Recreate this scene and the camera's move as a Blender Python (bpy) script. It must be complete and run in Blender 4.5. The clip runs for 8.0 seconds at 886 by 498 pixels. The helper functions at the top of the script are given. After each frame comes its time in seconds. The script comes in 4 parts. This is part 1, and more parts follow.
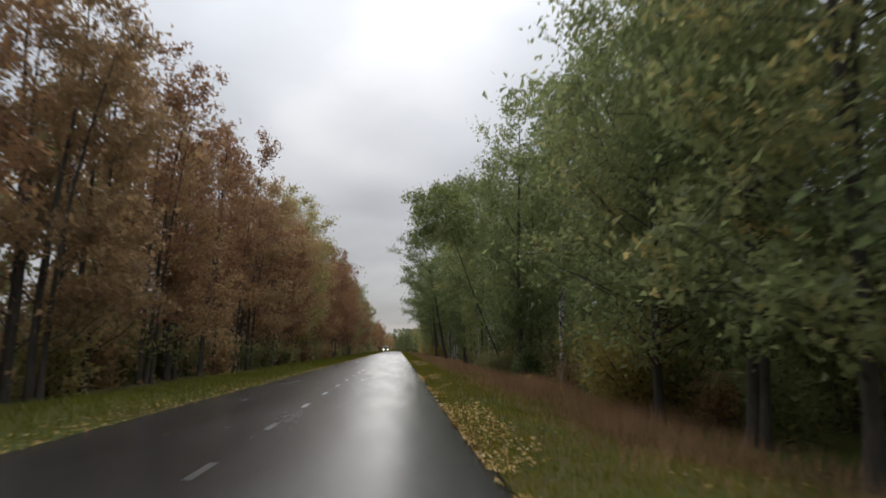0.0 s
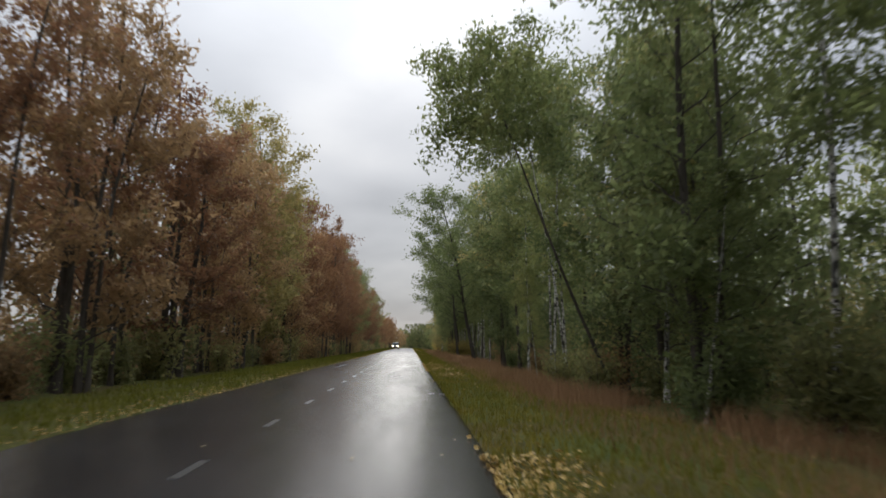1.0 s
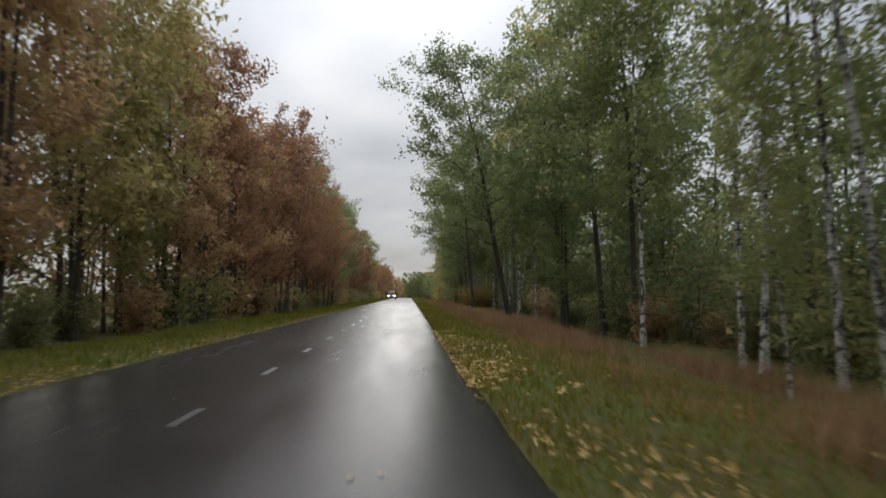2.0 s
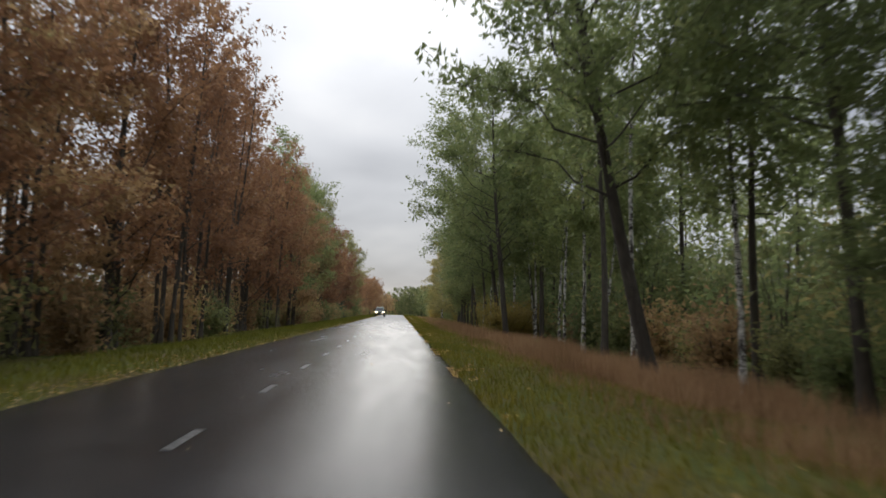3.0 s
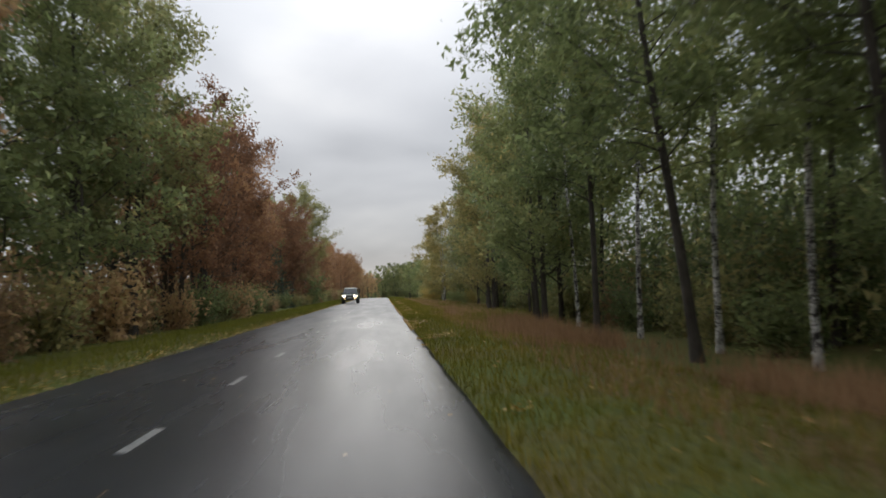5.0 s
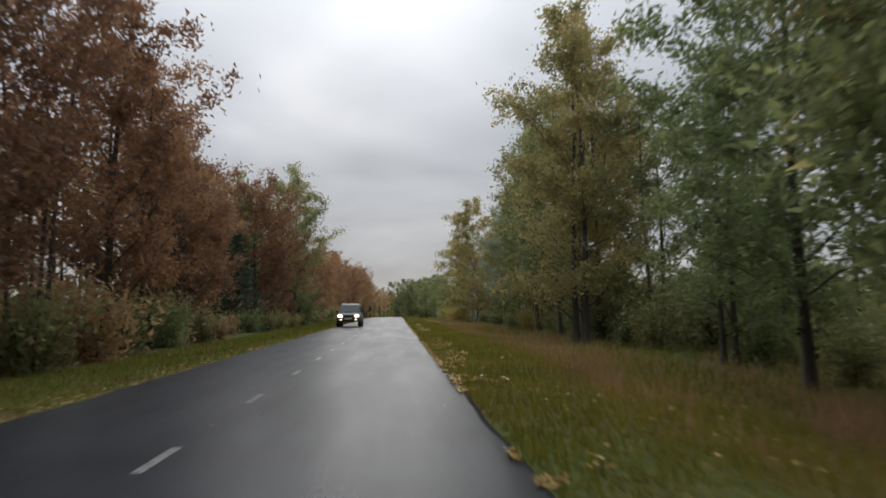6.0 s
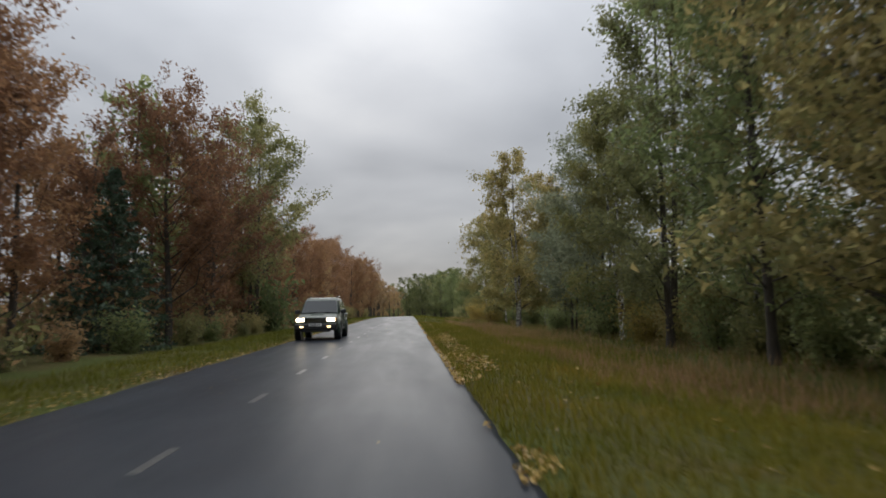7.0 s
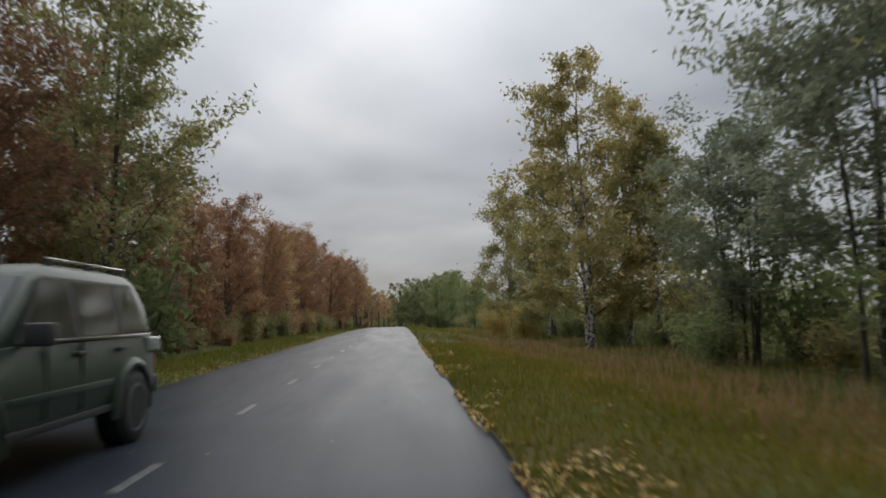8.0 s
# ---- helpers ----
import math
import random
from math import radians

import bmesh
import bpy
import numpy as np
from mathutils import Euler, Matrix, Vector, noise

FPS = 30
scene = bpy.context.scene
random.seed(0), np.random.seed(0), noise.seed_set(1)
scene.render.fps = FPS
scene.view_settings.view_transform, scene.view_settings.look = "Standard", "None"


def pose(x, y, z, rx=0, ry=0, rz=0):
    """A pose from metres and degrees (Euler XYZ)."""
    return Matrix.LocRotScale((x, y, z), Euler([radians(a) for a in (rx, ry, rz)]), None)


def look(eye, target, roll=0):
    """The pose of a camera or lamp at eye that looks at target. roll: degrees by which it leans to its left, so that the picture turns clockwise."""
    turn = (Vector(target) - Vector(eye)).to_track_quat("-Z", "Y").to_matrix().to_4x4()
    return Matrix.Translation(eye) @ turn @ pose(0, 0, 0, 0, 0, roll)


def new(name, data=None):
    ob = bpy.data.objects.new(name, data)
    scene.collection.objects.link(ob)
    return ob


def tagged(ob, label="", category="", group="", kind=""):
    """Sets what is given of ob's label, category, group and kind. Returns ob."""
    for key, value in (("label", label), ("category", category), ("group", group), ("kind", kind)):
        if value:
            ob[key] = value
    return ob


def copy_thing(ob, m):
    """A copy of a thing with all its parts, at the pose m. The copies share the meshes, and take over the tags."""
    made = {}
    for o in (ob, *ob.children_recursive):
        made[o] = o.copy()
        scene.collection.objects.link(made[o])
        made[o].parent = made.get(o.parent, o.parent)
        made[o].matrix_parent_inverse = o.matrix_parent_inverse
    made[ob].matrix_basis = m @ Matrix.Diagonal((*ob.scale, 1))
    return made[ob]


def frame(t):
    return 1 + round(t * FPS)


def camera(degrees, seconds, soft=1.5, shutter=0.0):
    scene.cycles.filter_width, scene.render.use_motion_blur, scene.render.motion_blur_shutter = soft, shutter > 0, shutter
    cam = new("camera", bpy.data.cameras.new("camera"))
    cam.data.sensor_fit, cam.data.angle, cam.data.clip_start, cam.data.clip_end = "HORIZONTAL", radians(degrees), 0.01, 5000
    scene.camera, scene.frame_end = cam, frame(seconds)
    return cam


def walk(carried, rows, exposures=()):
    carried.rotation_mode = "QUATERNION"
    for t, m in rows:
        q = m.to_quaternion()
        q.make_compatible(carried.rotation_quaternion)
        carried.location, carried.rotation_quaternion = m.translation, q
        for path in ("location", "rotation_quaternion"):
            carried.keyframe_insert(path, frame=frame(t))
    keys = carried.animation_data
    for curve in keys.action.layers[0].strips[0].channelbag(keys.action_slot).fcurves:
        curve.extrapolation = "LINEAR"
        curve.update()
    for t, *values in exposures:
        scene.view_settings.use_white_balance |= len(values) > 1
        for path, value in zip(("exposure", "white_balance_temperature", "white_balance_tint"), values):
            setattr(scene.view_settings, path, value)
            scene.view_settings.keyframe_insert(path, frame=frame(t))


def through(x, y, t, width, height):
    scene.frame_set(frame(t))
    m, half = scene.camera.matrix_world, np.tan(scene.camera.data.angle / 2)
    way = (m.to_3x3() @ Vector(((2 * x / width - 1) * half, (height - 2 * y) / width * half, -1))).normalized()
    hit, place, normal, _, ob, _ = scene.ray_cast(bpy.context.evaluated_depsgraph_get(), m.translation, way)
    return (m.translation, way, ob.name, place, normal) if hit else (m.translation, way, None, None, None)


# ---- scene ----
# ---- the drive: one straight road, heading +y, metres ----
ROWS = [
    (0.0, -0.082, -0.10, 1.292, -3.68, 8.51, 0.96),
    (0.5, 0.042, 11.97, 1.290, -3.65, 6.96, 1.22),
    (1.0, 0.095, 24.14, 1.272, -2.67, 8.19, 0.82),
    (1.5, 0.094, 36.21, 1.265, -3.43, 6.04, -0.19),
    (2.0, 0.101, 48.36, 1.241, -2.90, 3.89, 0.51),
    (2.2, 0.071, 53.25, 1.236, -3.31, 4.04, 0.85),
    (3.3, -0.176, 80.16, 1.212, -3.66, 5.54, 1.18),
    (3.5, -0.173, 85.05, 1.208, -3.63, 4.10, 0.54),
    (4.0, -0.036, 96.74, 1.259, -2.72, 4.38, -0.43),
    (4.5, 0.119, 108.92, 1.251, -5.36, 3.94, -1.03),
    (4.7, 0.099, 113.75, 1.252, -5.22, 3.12, -1.65),
    (5.8, 0.0, 140.32, 1.260, -4.95, 5.20, -1.39),
    (6.0, -0.03, 145.15, 1.261, -4.08, 5.16, -0.75),
    (6.2, -0.02, 149.99, 1.260, -2.82, 2.23, -2.16),
    (6.5, 0.073, 157.26, 1.260, -3.49, 5.24, -0.70),
    (7.0, 0.110, 169.18, 1.272, -3.14, 4.96, -1.19),
    (7.5, 0.095, 181.40, 1.253, -4.12, 5.40, -1.97),
    (7.8, 0.07, 188.65, 1.249, -3.75, 5.30, -1.40),
    (8.0, 0.060, 193.48, 1.246, -3.92, 5.68, -1.45),
]
cam = camera(67.16, 8.0, soft=1.65, shutter=0.18)
walk(cam, [(t, pose(x, y, z, 90 + pitch, 0, yaw) @ pose(0, 0, 0, 0, 0, roll)) for t, x, y, z, yaw, pitch, roll in ROWS],
     exposures=[(0.0, 0.2), (1.0, 0.29), (2.0, 0.38), (3.4, 0.44), (4.7, 0.4), (6.2, 0.21), (8.0, 0.05)])

# ---- overcast sky and a veiled sun ahead ----
SUN_ELEV, SUN_LEFT = radians(26), radians(3)
SUN_DIR = Vector((-math.sin(SUN_LEFT) * math.cos(SUN_ELEV), math.cos(SUN_LEFT) * math.cos(SUN_ELEV), math.sin(SUN_ELEV)))


def link(tree, a, b):
    tree.links.new(a, b)


def nd(tree, kind, **inputs):
    n = tree.nodes.new(kind)
    for k, v in inputs.items():
        n.inputs[k.replace("_", " ")].default_value = v
    return n


def maths(tree, op, a, b=None, c=None, clamp=False):
    n = tree.nodes.new("ShaderNodeMath")
    n.operation, n.use_clamp = op, clamp
    for i, v in enumerate((a, b, c)):
        if v is None:
            continue
        if isinstance(v, (int, float)):
            n.inputs[i].default_value = v
        else:
            tree.links.new(v, n.inputs[i])
    return n.outputs[0]


def ramp(tree, fac, stops):
    n = tree.nodes.new("ShaderNodeValToRGB")
    el = n.color_ramp.elements
    while len(el) < len(stops):
        el.new(0.5)
    for e, (p, c) in zip(el, stops):
        e.position, e.color = p, (*c, 1)
    tree.links.new(fac, n.inputs[0])
    return n.outputs[0]


def mix(tree, fac, a, b, mode="MIX"):
    n = tree.nodes.new("ShaderNodeMix")
    n.data_type, n.blend_type = "RGBA", mode
    for sock, v in ((n.inputs[0], fac), (n.inputs[6], a), (n.inputs[7], b)):
        if isinstance(v, (int, float)):
            sock.default_value = v
        elif isinstance(v, tuple):
            sock.default_value = (*v, 1)
        else:
            tree.links.new(v, sock)
    return n.outputs[2]


def noise_tex(tree, vec, scale, detail=3.0, rough=0.55, distort=0.0):
    n = nd(tree, "ShaderNodeTexNoise", Scale=scale, Detail=detail, Roughness=rough, Distortion=distort)
    if vec is not None:
        tree.links.new(vec, n.inputs["Vector"])
    return n.outputs[0]


def make_world():
    world = bpy.data.worlds.new("overcast_sky")
    scene.world = world
    world.use_nodes = True
    t = world.node_tree
    bg = t.nodes["Background"]
    sky = t.nodes.new("ShaderNodeTexSky")
    sky.sky_type, sky.sun_disc = "NISHITA", False
    sky.sun_elevation, sky.sun_rotation = SUN_ELEV, -SUN_LEFT
    co = t.nodes.new("ShaderNodeTexCoord")
    sep = t.nodes.new("ShaderNodeSeparateXYZ")
    link(t, co.outputs["Generated"], sep.inputs[0])
    up = maths(t, "MAXIMUM", sep.outputs[2], 0.0)
    den = maths(t, "ADD", up, 0.26)
    flat = t.nodes.new("ShaderNodeCombineXYZ")
    link(t, maths(t, "DIVIDE", sep.outputs[0], den), flat.inputs[0])
    link(t, maths(t, "DIVIDE", sep.outputs[1], den), flat.inputs[1])
    big = noise_tex(t, flat.outputs[0], 1.1, 3.0, 0.5, 0.3)
    small = noise_tex(t, flat.outputs[0], 2.6, 5.0, 0.6, 0.2)
    cover = maths(t, "ADD", maths(t, "MULTIPLY", big, 0.88), maths(t, "MULTIPLY", small, 0.12))
    cloud = ramp(t, cover, [(0.34, (0.37, 0.395, 0.44)), (0.52, (0.55, 0.575, 0.62)), (0.66, (0.74, 0.755, 0.78))])
    # light that the cloud lets through round the veiled sun
    dot = t.nodes.new("ShaderNodeVectorMath")
    dot.operation = "DOT_PRODUCT"
    link(t, co.outputs["Generated"], dot.inputs[0])
    dot.inputs[1].default_value = SUN_DIR
    near = maths(t, "POWER", maths(t, "MAXIMUM", dot.outputs["Value"], 0.0), 14.0)
    lit = maths(t, "MULTIPLY_ADD", near, 0.2, 0.93)
    # an overcast sky is about three times as bright overhead as at the horizon
    low = maths(t, "MULTIPLY_ADD", up, maths(t, "MULTIPLY_ADD", up, 1.6, 0.9), 0.54)
    cloud = mix(t, 1.0, cloud, maths(t, "MULTIPLY", lit, low), "MULTIPLY")
    scaled = mix(t, 1.0, sky.outputs[0], (0.06, 0.06, 0.06), "MULTIPLY")
    link(t, mix(t, 0.94, scaled, cloud), bg.inputs[0])
    bg.inputs[1].default_value = 1.0


make_world()
sun = bpy.data.lights.new("sun", "SUN")
sun.energy, sun.angle, sun.color = 1.5, radians(80), (1.0, 0.97, 0.92)
new("sun", sun).matrix_world = look(SUN_DIR * 200, (0, 0, 0))


# ---- materials ----
def material(name, rough=0.7, spec=0.5):
    m = bpy.data.materials.new(name)
    m.use_nodes = True
    t = m.node_tree
    b = t.nodes["Principled BSDF"]
    b.inputs["Roughness"].default_value = rough
    b.inputs["Specular IOR Level"].default_value = spec
    return m, t, b


def bump(t, b, height, strength, dist):
    n = nd(t, "ShaderNodeBump", Strength=strength, Distance=dist)
    link(t, height, n.inputs["Height"])
    link(t, n.outputs[0], b.inputs["Normal"])


def obj_co(t):
    return t.nodes.new("ShaderNodeTexCoord").outputs["Object"]


def stretch(t, vec, sx, sy, sz):
    n = t.nodes.new("ShaderNodeMapping")
    n.inputs["Scale"].default_value = (sx, sy, sz)
    link(t, vec, n.inputs[0])
    return n.outputs[0]


def leaf_material(name, stops, through=0.68, rough=0.5, spec=0.35):
    """Leaves: each leaf has its own tint, each tree a tint of its own."""
    m, t, b = material(name, rough, spec)
    geo = t.nodes.new("ShaderNodeNewGeometry")
    info = t.nodes.new("ShaderNodeObjectInfo")
    patch = noise_tex(t, obj_co(t), 0.42, 3.0, 0.6)
    f = maths(t, "ADD", maths(t, "MULTIPLY", geo.outputs["Random Per Island"], 0.26),
              maths(t, "ADD", maths(t, "MULTIPLY_ADD", patch, 1.1, -0.25), maths(t, "MULTIPLY", info.outputs["Random"], 0.5)))
    f = maths(t, "SUBTRACT", f, 0.19, clamp=True)
    col = ramp(t, f, stops)
    link(t, col, b.inputs["Base Color"])
    tr = t.nodes.new("ShaderNodeBsdfTranslucent")
    link(t, col, tr.inputs[0])
    ms = t.nodes.new("ShaderNodeMixShader")
    ms.inputs[0].default_value = through
    link(t, b.outputs[0], ms.inputs[1])
    link(t, tr.outputs[0], ms.inputs[2])
    link(t, ms.outputs[0], t.nodes["Material Output"].inputs[0])
    return m


M_GREEN = leaf_material("leaves_green", [(0.0, (0.101, 0.128, 0.054)), (0.45, (0.186, 0.226, 0.092)), (0.8, (0.293, 0.315, 0.138)), (1.0, (0.589, 0.447, 0.179))])
M_BIRCH = leaf_material("leaves_birch", [(0.0, (0.113, 0.142, 0.058)), (0.5, (0.223, 0.257, 0.096)), (0.8, (0.359, 0.344, 0.137)), (1.0, (0.626, 0.467, 0.164))])
M_YELLOW = leaf_material("leaves_yellow_green", [(0.0, (0.142, 0.158, 0.061)), (0.5, (0.288, 0.260, 0.102)), (1.0, (0.520, 0.405, 0.170))])
M_RUST = leaf_material("leaves_rust", [(0.0, (0.169, 0.120, 0.065)), (0.4, (0.322, 0.214, 0.112)), (0.75, (0.468, 0.309, 0.158)), (1.0, (0.450, 0.440, 0.190))])
M_RUSTRED = leaf_material("leaves_red_brown", [(0.0, (0.136, 0.075, 0.045)), (0.5, (0.256, 0.137, 0.074)), (1.0, (0.395, 0.235, 0.116))])
M_OAK = leaf_material("leaves_oak_green", [(0.0, (0.103, 0.126, 0.055)), (0.6, (0.204, 0.221, 0.094)), (1.0, (0.368, 0.318, 0.136))])
M_SILVER = leaf_material("leaves_grey_green", [(0.0, (0.110, 0.131, 0.081)), (0.5, (0.199, 0.223, 0.141)), (1.0, (0.321, 0.331, 0.216))])
M_NEEDLE = leaf_material("needles", [(0.0, (0.028, 0.052, 0.032)), (0.6, (0.052, 0.086, 0.048)), (1.0, (0.094, 0.129, 0.065))], 0.1)
M_OLIVE = leaf_material("leaves_olive", [(0.0, (0.120, 0.126, 0.061)), (0.5, (0.237, 0.241, 0.101)), (1.0, (0.507, 0.388, 0.164))])
M_GOLD = leaf_material("leaves_gold", [(0.0, (0.160, 0.140, 0.045)), (0.5, (0.330, 0.255, 0.075)), (1.0, (0.560, 0.390, 0.110))])
M_GRASS = leaf_material("grass_green", [(0.0, (0.066, 0.082, 0.012)), (0.5, (0.140, 0.143, 0.020)), (0.85, (0.226, 0.182, 0.030)), (1.0, (0.348, 0.219, 0.041))], 0.3, 0.6, 0.1)
M_DRY = leaf_material("grass_dry", [(0.0, (0.150, 0.088, 0.046)), (0.45, (0.305, 0.182, 0.098)), (0.75, (0.430, 0.268, 0.155)), (1.0, (0.270, 0.220, 0.090))], 0.3, 0.7, 0.1)
M_FALLEN = leaf_material("fallen_leaves", [(0.0, (0.172, 0.093, 0.026)), (0.35, (0.355, 0.224, 0.058)), (0.7, (0.516, 0.369, 0.114)), (1.0, (0.537, 0.428, 0.181))], 0.15, 0.45)


def bark_material():
    m, t, b = material("bark_dark", 0.85, 0.3)
    co = obj_co(t)
    ridges = noise_tex(t, stretch(t, co, 1, 1, 0.18), 14, 5, 0.65, 0.6)
    stain = noise_tex(t, co, 1.3, 3)
    f = maths(t, "ADD", maths(t, "MULTIPLY", ridges, 0.65), maths(t, "MULTIPLY", stain, 0.35))
    link(t, ramp(t, f, [(0.3, (0.030, 0.025, 0.021)), (0.55, (0.075, 0.064, 0.053)), (0.75, (0.135, 0.118, 0.098))]), b.inputs["Base Color"])
    bump(t, b, ridges, 0.8, 0.03)
    return m


def birch_material():
    m, t, b = material("bark_birch", 0.6, 0.4)
    co = obj_co(t)
    dash = noise_tex(t, stretch(t, co, 1.6, 1.6, 4.2), 2.4, 5, 0.7, 1.4)
    blot = noise_tex(t, stretch(t, co, 1, 1, 0.55), 5.0, 5, 0.75, 0.8)
    white = ramp(t, noise_tex(t, co, 5, 3), [(0.3, (0.34, 0.32, 0.29)), (0.7, (0.68, 0.66, 0.62))])
    f = maths(t, "MAXIMUM", maths(t, "GREATER_THAN", dash, 0.55), maths(t, "GREATER_THAN", blot, 0.52))
    link(t, mix(t, f, white, (0.035, 0.030, 0.028)), b.inputs["Base Color"])
    bump(t, b, dash, 0.5, 0.01)
    return m


M_BARK, M_BIRCHBARK = bark_material(), birch_material()


def ground_material():
    m, t, b = material("ground_soil_and_litter", 0.95, 0.06)
    co = obj_co(t)
    patch = noise_tex(t, co, 0.35, 4, 0.6)
    fine = noise_tex(t, co, 9, 5, 0.7)
    soil = ramp(t, fine, [(0.3, (0.045, 0.036, 0.018)), (0.55, (0.095, 0.075, 0.032)), (0.75, (0.17, 0.12, 0.05))])
    moss = ramp(t, fine, [(0.3, (0.035, 0.048, 0.014)), (0.6, (0.085, 0.100, 0.028)), (0.8, (0.16, 0.15, 0.05))])
    link(t, mix(t, maths(t, "MULTIPLY_ADD", patch, 4.0, -1.5, clamp=True), soil, moss), b.inputs["Base Color"])
    bump(t, b, fine, 0.7, 0.06)
    return m


def asphalt_material():
    m, t, b = material("wet_asphalt", 0.3, 0.22)
    co = obj_co(t)
    grain = noise_tex(t, co, 90, 3, 0.7)
    worn = noise_tex(t, stretch(t, co, 1, 0.12, 1), 1.1, 4, 0.6)
    patch = noise_tex(t, co, 0.6, 3, 0.6)
    f = maths(t, "ADD", maths(t, "MULTIPLY", grain, 0.5), maths(t, "MULTIPLY", patch, 0.5))
    # from y 110 to 170 turns paler, bluer, rougher and less specular
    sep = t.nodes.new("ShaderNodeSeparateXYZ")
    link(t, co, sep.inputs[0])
    y_blend = maths(t, "MULTIPLY_ADD", sep.outputs[1], 1 / 60, -110 / 60, clamp=True)
    neutral_grey = ramp(t, f, [(0.3, (0.012, 0.012, 0.012)), (0.55, (0.023, 0.023, 0.024)), (0.75, (0.042, 0.042, 0.043))])
    blue_grey = ramp(t, f, [(0.3, (0.016, 0.019, 0.025)), (0.55, (0.028, 0.033, 0.042)), (0.75, (0.048, 0.054, 0.064))])
    link(t, mix(t, y_blend, neutral_grey, blue_grey), b.inputs["Base Color"])
    link(t, maths(t, "ADD", maths(t, "MULTIPLY_ADD", worn, 0.22, 0.13), maths(t, "MULTIPLY", y_blend, 0.10)), b.inputs["Roughness"])
    link(t, maths(t, "MULTIPLY_ADD", y_blend, -0.04, 0.07), b.inputs["Specular IOR Level"])
    bump(t, b, maths(t, "ADD", maths(t, "MULTIPLY", grain, 0.25), worn), 0.22, 0.012)
    return m


def paint_material():
    m, t, b = material("road_paint_worn", 0.32, 0.16)
    co = obj_co(t)
    info = t.nodes.new("ShaderNodeObjectInfo")
    f = maths(t, "ADD", noise_tex(t, co, 9, 6, 0.8), maths(t, "MULTIPLY_ADD", info.outputs["Random"], -0.2, 0.0))
    link(t, ramp(t, f, [(0.38, (0.04, 0.04, 0.04)), (0.50, (0.20, 0.20, 0.197)), (0.7, (0.44, 0.44, 0.43))]), b.inputs["Base Color"])
    return m


M_GROUND, M_ASPHALT, M_PAINT = ground_material(), asphalt_material(), paint_material()

# ---- the lie of the land ----
ROAD_L, ROAD_C, ROAD_R = -4.75, -2.09, 1.05
CREST = 235.0


def road_z(y):
    d = max(0.0, y - CREST)
    if d <= 125:
        return -9.4e-5 * d * d
    e = min(d - 125, 260)
    return -9.4e-5 * 125 * 125 - 0.0235 * e


def bend(y):
    """The road swings right beyond the crest."""
    return 0.004 * max(0.0, min(y, 500.0) - 400) ** 2 + 0.8 * max(0.0, y - 500)


def smooth(a, b, v):
    v = min(1.0, max(0.0, (v - a) / (b - a)))
    return v * v * (3 - 2 * v)


def ground_z(x, y):
    z = road_z(y)
    x = x - bend(y)
    bumps = noise.noise(Vector((x * 0.35, y * 0.35, 3.1))) * 0.07 + noise.noise(Vector((x * 0.08, y * 0.08, 9.0))) * 0.12
    if x > ROAD_R:
        s = smooth(ROAD_R + 0.5, 7.5, x)
        return z - 0.02 - 0.58 * s + bumps * smooth(ROAD_R, 3.0, x)
    if x < ROAD_L:
        s = smooth(-ROAD_L + 0.5, 10.5, -x)
        return z - 0.02 - 0.32 * s + bumps * smooth(-ROAD_L, 7.0, -x)
    return z - 0.06


def mesh_object(name, verts, faces, mats, parent=None, label="", smooth_shade=False, mat_ids=None):
    me = bpy.data.meshes.new(name)
    me.from_pydata(verts, [], faces)
    for m in (mats if isinstance(mats, (list, tuple)) else [mats]):
        me.materials.append(m)
    if mat_ids is not None:
        me.polygons.foreach_set("material_index", mat_ids)
    if smooth_shade:
        me.polygons.foreach_set("use_smooth", [True] * len(me.polygons))
    me.update()
    ob = new(name, me)
    if parent is not None:
        ob.parent = parent
    if label:
        ob["label"] = label
    return ob


def grid_sheet(xs, ys, height):
    verts = [(x, y, height(x, y)) for y in ys for x in xs]
    n = len(xs)
    faces = [(j * n + i, j * n + i + 1, (j + 1) * n + i + 1, (j + 1) * n + i) for j in range(len(ys) - 1) for i in range(n - 1)]
    return verts, faces


def steps(a, b, d):
    n = max(1, round((b - a) / d))
    return [a + (b - a) * i / n for i in range(n)]


def build_ground():
    xs = [-2500, -900, -350, -150, -80, -50] + steps(-36, -14, 2.0) + steps(-14, ROAD_L - 0.02, 0.5) + [ROAD_L - 0.02, ROAD_L + 0.1, -2, ROAD_R - 0.1] + steps(ROAD_R + 0.02, 12, 0.5) + steps(12, 36, 2.0) + [36, 50, 80, 150, 350, 900, 2500]
    ys = [-2500, -800, -250, -100, -50] + steps(-30, 260, 0.8) + steps(260, 640, 6.0) + [640, 760, 1000, 1800, 4000]
    v, f = grid_sheet(xs, ys, ground_z)
    tagged(mesh_object("ground", v, f, M_GROUND, smooth_shade=True), "mossy brown forest soil and grassy verges beside the road", "ground", kind="structure")


